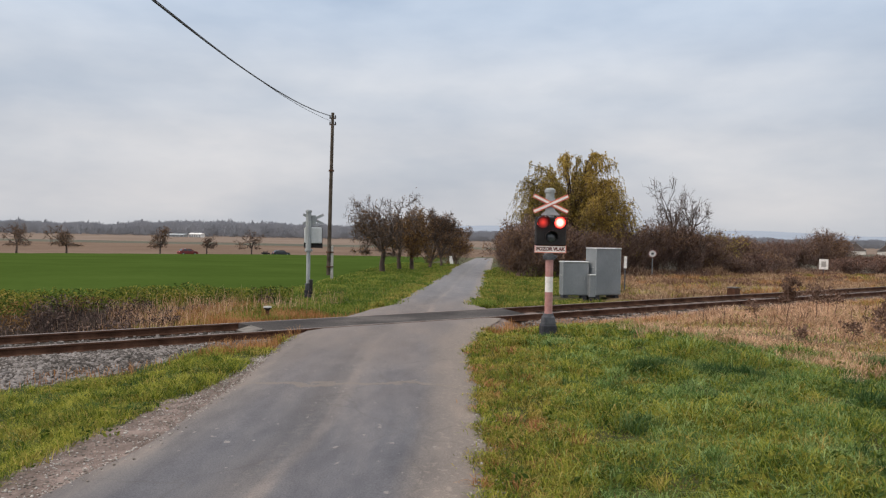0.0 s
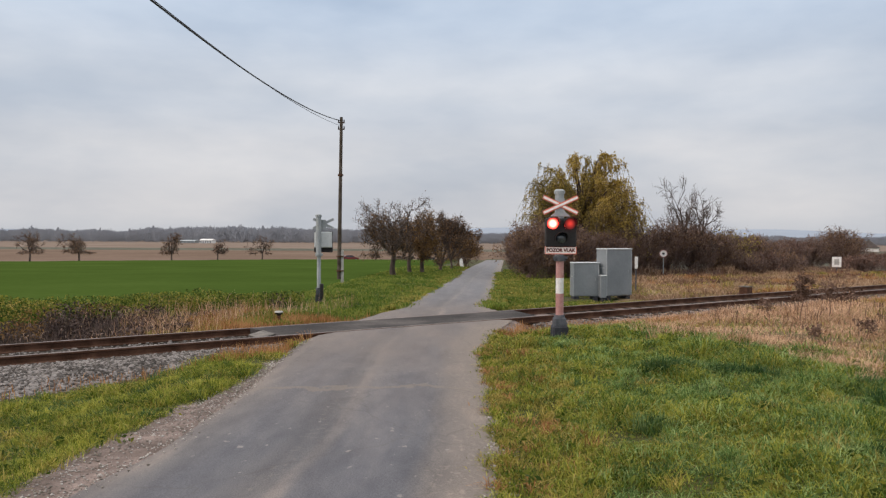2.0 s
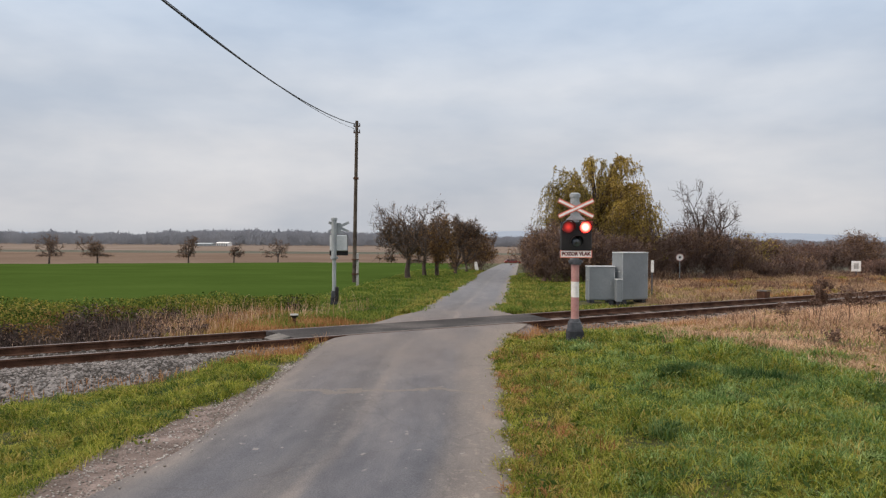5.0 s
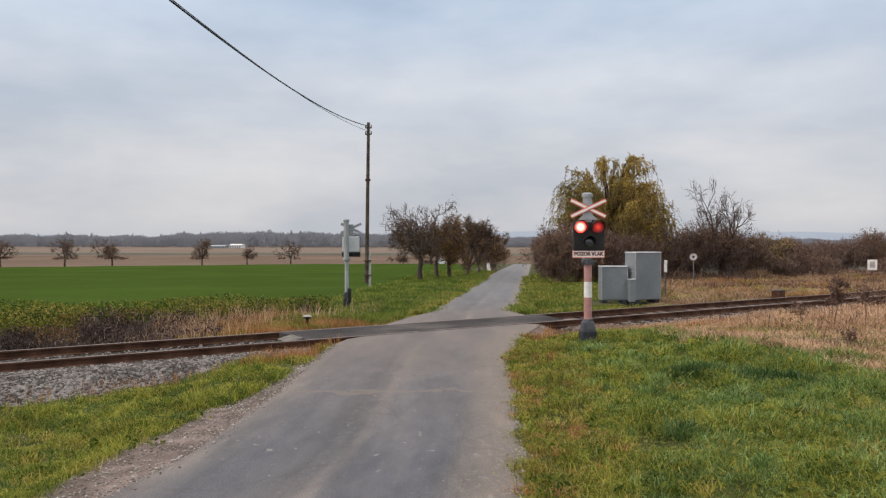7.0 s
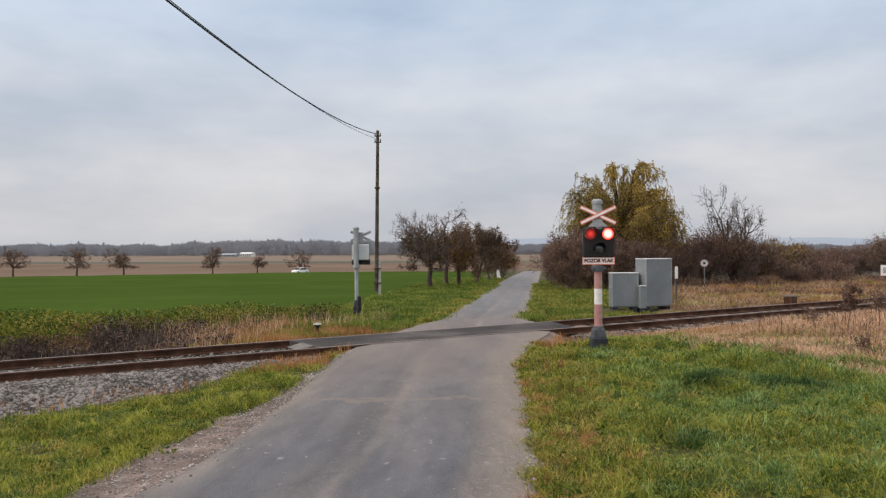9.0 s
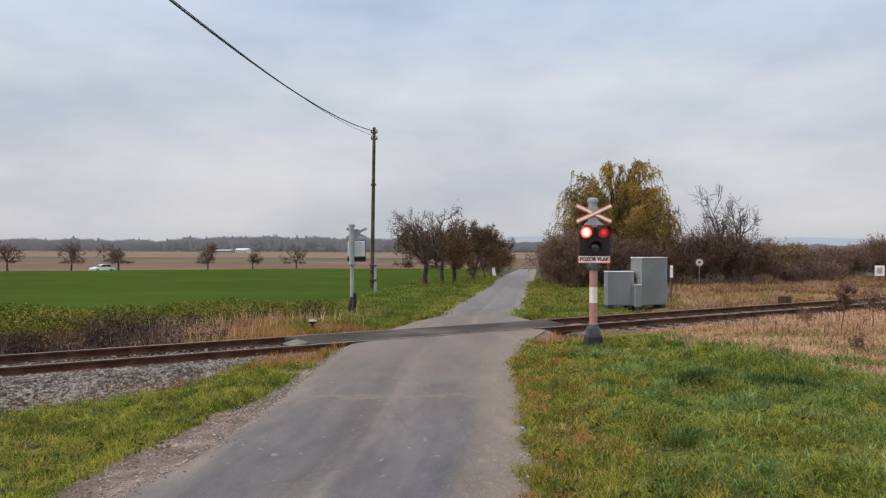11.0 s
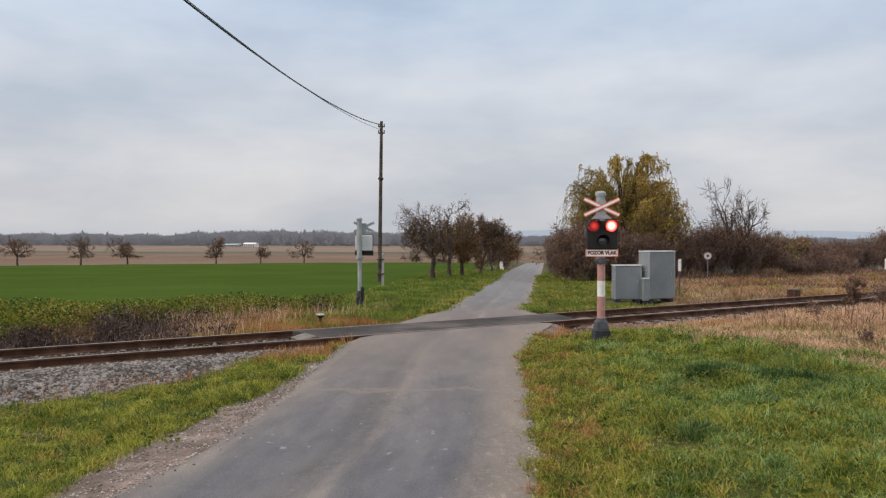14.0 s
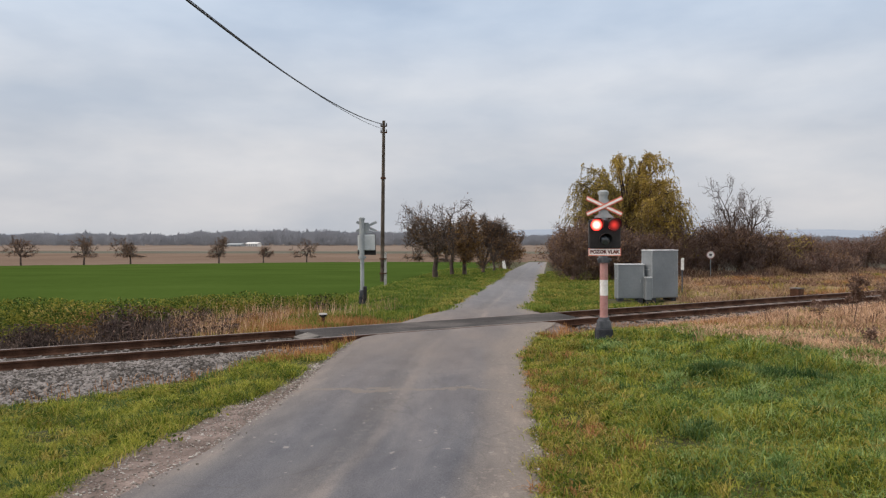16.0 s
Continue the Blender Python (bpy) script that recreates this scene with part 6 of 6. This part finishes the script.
    octa = np.array([(1, 0, 0), (-1, 0, 0), (0, 1, 0), (0, -1, 0), (0, 0, 0.6), (0, 0, -0.6)], float)
    v = (octa[None] * r + np.stack([x, y, z + 0.004], -1)[:, None]).reshape(-1, 3)
    f = np.array([(0, 2, 4), (2, 1, 4), (1, 3, 4), (3, 0, 4), (2, 0, 5), (1, 2, 5), (3, 1, 5), (0, 3, 5)])
    soup("pebbles", v, (f[None] + 6 * np.arange(n)[:, None, None]).reshape(-1, 3), ("pebble",), label="loose pale pebbles at the lane's edge", kind="stuff", category="pebbles")


grasses()


def dead_weed(x, y, h, seed, label, wide=0.16, bloom=24):
    """A stiff stem with side shoots that carry clotted dry seed heads in its upper part."""
    rng = np.random.RandomState(seed)
    root = thing("dead_weed", pose(x, y, float(land_z(x, y)) - 0.02), label, "weed", "tall dead weeds")
    segs, heads = [], []
    p = np.array([0, 0, 0.0])
    for i in range(8):
        q = p + np.array([rng.normal() * 0.015, rng.normal() * 0.015, h / 8 * 0.9])
        segs.append((*p, *q, 0.013 - 0.001 * i, 0.012 - 0.001 * i))
        if i > 3:
            for _ in range(4):
                e = q + np.array([rng.normal() * wide * 0.7, rng.normal() * wide * 0.7, rng.uniform(0.05, 0.20) * h])
                segs.append((*q, *e, 0.006, 0.004))
                heads += [e + rng.normal(size=3) * 0.04 for _ in range(bloom)]
        p = q
    wv, wf = tubes(segs, 5)
    soup("stem", wv, wf, ("weed",), root)
    v, f = leaf_quads(np.array(heads), 0.035, rng, 1.4)
    soup("dry_head", v, f, ("weed",), root, kind="stuff")


for i, (x, y, h, w, b) in enumerate(((7.7, 16.4, 0.98, 0.12, 80), (8.45, 16.6, 0.85, 0.20, 30), (9.4, 17.6, 0.7, 0.2, 16), (10.2, 17.0, 0.6, 0.2, 14), (9.9, 16.2, 0.55, 0.2, 14), (10.9, 16.9, 0.6, 0.2, 14), (9.2, 15.4, 0.5, 0.2, 14), (8.3, 13.6, 0.5, 0.2, 14), (8.9, 14.4, 0.6, 0.2, 14), (7.9, 12.8, 0.4, 0.15, 14), (9.7, 14.9, 0.55, 0.2, 14), (7.3, 17.2, 0.45, 0.15, 12), (7.9, 14.2, 0.35, 0.15, 12), (6.6, 13.4, 0.3, 0.12, 12), (9.0, 12.4, 0.45, 0.18, 14), (9.5, 13.2, 0.5, 0.2, 14))):
    dead_weed(x, y, h, 90 + i, "tall dead brown weed with dry seed heads", w, b)


# ---- signs and small railway things ----
def small_things():
    z = float(land_z(14.6, 51.3))
    s = thing("speed_sign", pose(14.6, 51.3, z, 0, 0, -8), "small round white sign with red rim on a post", "road sign")
    part("post", rod(bm_new(), (0, 0.03, -0.05), (0, 0.03, 1.9), 0.03, 0.03, 8), "light_metal", s)
    plate = part("plate", disc(bm_new(), (0, 0, 1.68), 0.27, 24, 0.02), "white", s, "white round plate")
    bm = bm_new()
    for i in range(24):
        a0, a1 = 6.2832 * i / 24, 6.2832 * (i + 1) / 24
        vs = [bm.verts.new((math.cos(a) * r, -0.013, 1.68 + math.sin(a) * r)) for a, r in ((a0, 0.27), (a1, 0.27), (a1, 0.225), (a0, 0.225))]
        bm.faces.new(vs)
    part("rim", bm, "red_faded", plate, "faded red rim")
    part("marking", box(bm_new(), (0, -0.014, 1.68), (0.16, 0.004, 0.14)), "base_grey", plate, "illegible dark marking")
    z = float(land_z(31.2, 60.5))
    s = thing("line_sign", pose(31.3, 60.5, z - 0.3, 0, 0, -25), "square white railway marker board on a post", "railway sign")
    part("post", rod(bm_new(), (0, 0.03, -0.05), (0, 0.03, 1.15), 0.035, 0.035, 8), "base_grey", s)
    part("plate", box(bm_new(), (0, 0, 1.3), (0.68, 0.03, 0.84), 0.01), "white", s)
    part("marking", box(bm_new(), (0, -0.017, 1.3), (0.34, 0.004, 0.46)), "concrete", s, "faded grey marking")
    z = float(land_z(8.0, 31.0))
    s = thing("marker_post", pose(7.68, 31.0, z, 0, 0, 10), "white marker post behind the cabinets", "marker post")
    part("post", rod(bm_new(), (0, 0, -0.05), (0, 0, 1.0), 0.03, 0.03, 8), "base_grey", s)
    part("plate", box(bm_new(), (0, -0.03, 1.2), (0.13, 0.03, 0.5), 0.01), "white", s)
    x, y = at_rail(14.87, 1.75)
    s = thing("track_box", pose(x, y, -0.30, 0, 0, 35), "rusty low track box with a pale lid", "track box")
    part("body", box(bm_new(), (0, 0, 0.24), (0.34, 0.34, 0.40), 0.015), "rust", s)
    part("lid", box(bm_new(), (0, 0, 0.475), (0.38, 0.38, 0.03), 0.008), "plate", s, "pale lid")
    x, y = -4.6, 19.4
    s = thing("marker_stub", pose(x, y, float(land_z(x, y)) - 0.02), "short dark stub with a pale cap by the rail", "marker stub")
    part("stem", rod(bm_new(), (0, 0, 0), (0, 0, 0.24), 0.05, 0.045, 10), "rust", s)
    part("head", rod(bm_new(), (0, 0, 0.23), (0, 0, 0.31), 0.05, 0.115, 12), "black", s, "dark flared head")
    part("cap", rod(bm_new(), (0, 0, 0.311), (0, 0, 0.345), 0.118, 0.10, 12), "concrete", s, "pale cap")
    z = float(land_z(1.35, 88))
    s = thing("boundary_stone", pose(1.05, 84, z, 0, -9, 0), "leaning white boundary stone beside the lane", "stone")
    part("stone", box(bm_new(), (0, 0, 0.5), (0.42, 0.3, 1.25), 0.05, taper=0.8), "white", s)


small_things()


def house(m, w, d, h, label, roof, group):
    root = thing("house", m, label, "house", group)
    part("wall", box(bm_new(), (0, 0, h / 2 - 0.2), (w, d, h + 0.4)), "wall_pale", root)
    bm = bm_new()
    rh = d * 0.46
    pts = [(-w / 2 - 0.4, -d / 2 - 0.5, h - 0.1), (w / 2 + 0.4, -d / 2 - 0.5, h - 0.1), (w / 2 + 0.4, 0, h + rh), (-w / 2 - 0.4, 0, h + rh), (-w / 2 - 0.4, d / 2 + 0.5, h - 0.1), (w / 2 + 0.4, d / 2 + 0.5, h - 0.1)]
    vs = [bm.verts.new(p) for p in pts]
    for q in ((0, 1, 2, 3), (3, 2, 5, 4), (0, 3, 4), (1, 5, 2)):
        bm.faces.new([vs[i] for i in q])
    r = part("roof", bm, roof, root, "pitched roof")
    part("chimney", box(bm_new(), (w * 0.2, 0.4, h + rh), (0.6, 0.6, 1.4), 0.02), "roof_dark", r)
    for i in range(3):
        x = -w / 2 + (i + 0.5) * w / 3
        win = part("window", box(bm_new(), (x, -d / 2 - 0.02, h * 0.55), (1.1, 0.08, 1.3), 0.02), "white", root, "white window frame")
        part("pane", box(bm_new(), (x, -d / 2 - 0.065, h * 0.55), (0.9, 0.02, 1.1)), "car_glass", win, "dark window pane")
    return root


house(pose(216, 385, -4.1, 0, 0, 58), 9, 8.6, 1.9, "far pale house with a dark gabled roof", "roof_dark", "far village houses")
house(pose(229, 380, -4.1, 0, 0, 62), 8, 8.2, 1.9, "far pale house seen at its gable", "roof_dark", "far village houses")
house(pose(246, 395, -4.1, 0, 0, 5), 12, 8, 3.4, "far long pale house with a dark roof", "roof_dark", "far village houses")


def halls():
    for x, y, w, h, mat in ((-214, 640, 10, 2.6, "white"), (-234, 645, 17, 1.7, "light_metal")):
        root = thing("farm_hall", pose(x, y, -3.63), "long pale farm hall before the woods", "hall", "farm halls")
        part("wall", box(bm_new(), (0, 0, h / 2), (w, 12, h)), mat, root)
        bm = bm_new()
        vs = [bm.verts.new(p) for p in ((-w / 2 - 0.5, -6.5, h), (w / 2 + 0.5, -6.5, h), (w / 2 + 0.5, 0, h + 1.1), (-w / 2 - 0.5, 0, h + 1.1), (-w / 2 - 0.5, 6.5, h), (w / 2 + 0.5, 6.5, h))]
        for q in ((0, 1, 2, 3), (3, 2, 5, 4), (0, 3, 4), (1, 5, 2)):
            bm.faces.new([vs[i] for i in q])
        part("roof", bm, mat, root, "pale sheet roof")
        for i in range(5):
            part("gate", box(bm_new(), (-w / 2 + (i + 0.5) * w / 5, -6.05, h * 0.4), (w / 9, 0.2, h * 0.75)), "grey_metal", root)


halls()


# ---- cars on the far road ----
def car(name, paint, label):
    root = thing(name, pose(0, 0, 0), label, "car", "cars on the far road")
    bm = bm_new()
    prof = [(-2.05, 0.30), (-2.1, 0.62), (-2.0, 0.88), (-1.75, 0.95), (-1.25, 1.38), (-0.3, 1.46), (0.45, 1.40), (1.15, 0.95), (1.95, 0.78), (2.1, 0.55), (2.05, 0.28)]
    rings = []
    for yy, k in ((-0.84, 0.0), (-0.80, 1.0), (0.80, 1.0), (0.84, 0.0)):
        ring = []
        for x, z in prof:
            inset = max(0.0, z - 0.9) * 0.28
            ring.append(bm.verts.new((x * (0.985 if k == 0 else 1), math.copysign(abs(yy) - inset, yy), z)))
        rings.append(ring)
    n = len(prof)
    for r, q in zip(rings, rings[1:]):
        for i in range(n):
            j = (i + 1) % n
            bm.faces.new((r[i], r[j], q[j], q[i]))
    bm.faces.new(rings[0][::-1])
    bm.faces.new(rings[-1])
    bmesh.ops.recalc_face_normals(bm, faces=bm.faces)
    part("body", bm, paint, root)
    for sg in (-1, 1):
        bm = bm_new()
        for quad in (((-1.45, 0.99), (-0.42, 0.99), (-0.42, 1.38), (-1.15, 1.33)), ((-0.34, 0.99), (0.86, 0.99), (0.38, 1.34), (-0.34, 1.38))):
            vs = [bm.verts.new((x, sg * (0.845 - max(0.0, z - 0.9) * 0.28), z)) for x, z in quad]
            bm.faces.new(vs)
        part("side_window", bm, "car_glass", root, "dark side windows")
    for x0, z0, x1, z1, nm in ((0.52, 1.37, 1.1, 1.0, "windscreen"), (-1.30, 1.36, -1.70, 1.0, "rear_window")):
        bm = bm_new()
        o = 0.02 if x0 > 0 else -0.02
        vs = [bm.verts.new(p) for p in ((x0 + o, -0.62, z0 + 0.012), (x0 + o, 0.62, z0 + 0.012), (x1 + o, 0.72, z1 + 0.012), (x1 + o, -0.72, z1 + 0.012))]
        bm.faces.new(vs)
        part(nm, bm, "car_glass", root, "dark glass")
    for x in (-1.3, 1.3):
        for sg in (-1, 1):
            wheel = part("wheel", rod(bm_new(), (x, sg * 0.72, 0.31), (x, sg * 0.88, 0.31), 0.31, 0.31, 16), "tyre", root)
            part("rim", rod(bm_new(), (x, sg * 0.86, 0.31), (x, sg * 0.89, 0.31), 0.19, 0.19, 12), "light_metal", wheel, "metal rim")
    for sg in (-0.6, 0.6):
        part("headlight", box(bm_new(), (2.03, sg, 0.66), (0.1, 0.3, 0.14), 0.02), "cross_white", root, "clear headlight")
        part("tail_light", box(bm_new(), (-2.04, sg, 0.76), (0.08, 0.25, 0.16), 0.02), "red", root, "red tail light")
    return root


red_car = car("red_car", "car_red", "dark red hatchback driving on the far road")
black_car = car("black_car", "car_black", "black hatchback driving on the far road")
white_car = car("white_car", "car_white", "white hatchback driving on the far road")


def car_trailer():
    """Small open trailer with a dark upright load."""
    root = thing("car_trailer", pose(0, 0, 0), "small dark open trailer towed by the black car", "trailer")
    bm = box(bm_new(), (0, 0, 0.52), (1.7, 1.2, 0.08), 0.01)
    for sy in (-0.58, 0.58):
        box(bm, (0, sy, 0.70), (1.7, 0.04, 0.28), 0.005)
    part("bed", bm, "black", root)
    part("drawbar", rod(bm_new(), (0.8, 0, 0.48), (1.65, 0, 0.45), 0.035, 0.035, 8), "black", root)
    bm = bm_new()
    for x in (-0.6, 0.35):
        rod(bm, (x, 0, 0.55), (x + 0.12, 0, 1.25), 0.06, 0.05, 8)
    box(bm, (-0.05, 0, 1.0), (0.9, 0.25, 0.16), 0.03)
    part("load", bm, "car_black", root, "dark upright load")
    for sy in (-0.68, 0.68):
        part("wheel", rod(bm_new(), (-0.1, sy - 0.07, 0.29), (-0.1, sy + 0.07, 0.29), 0.29, 0.29, 14), "tyre", root)
    return root


trailer = car_trailer()


def motions():
    period = 1.279
    # the added shutters swing to imitate lamps switching on and off
    for shutter, i in SHUTTERS:
        x, y, z = shutter.location
        keys = []
        for k in range(-1, 14):
            on, off = (0.23, 1.075) if i == 0 else (1.075, 0.23 + period)
            keys += [(on + k * period - 0.07, 0), (on + k * period + 0.05, 84), (off + k * period - 0.05, 84), (off + k * period + 0.07, 0)]
        keys.sort()
        ts, an = [k[0] for k in keys], [k[1] for k in keys]
        inner = [k for k in keys if 0.02 < k[0] < 15.98]
        rows = [(0.0, np.interp(0, ts, an))] + inner + [(16.0, np.interp(16, ts, an))]
        walk(shutter, [(t, pose(x, y, z, -a, 0, 0)) for t, a in rows])

    # cars: place along the far road at a time
    for body, rows, back in ((red_car, ((0.0, -56.5, 163.0), (1.5, -34.0, 182.5), (2.4, -20.5, 191.3), (4.2, 0.5, 194.6), (6.2, 32, 197.3), (8.5, 75, 199), (16, 210, 196.3)), 0),
                             (black_car, ((0.0, -39.3, 178.6), (0.9, -25.6, 187.9), (3.0, 7.3, 195.6), (3.5, 12.4, 196.2), (5.0, 34, 197.4), (8.0, 85, 199), (16, 235, 195.5)), 0),
                             (white_car, ((0.0, 118, 199), (4.0, 48, 198.3), (7.0, -10, 193.0), (7.8, -25.5, 188.0), (9.0, -44.5, 170.4), (11.3, -72.5, 122.5), (11.6, -76.2, 116.3), (11.9, -80.4, 110.5), (16, -135, 38.4)), 180)):
        pts = []
        for k, (t, x, y) in enumerate(rows):
            q = rows[min(k + 1, len(rows) - 1)] if k + 1 < len(rows) else rows[k]
            p = rows[k] if k + 1 < len(rows) else rows[k - 1]
            head = math.degrees(math.atan2(q[2] - p[2], q[1] - p[1]))
            if back and head < 0:
                head += 360
            pts.append((t, pose(x, y, float(base_z(y)) - 0.42, 0, 0, head)))
        walk(body, pts)
        if body is black_car:
            walk(trailer, [(t, m @ pose(-3.85, 0, 0)) for t, m in pts])


motions()
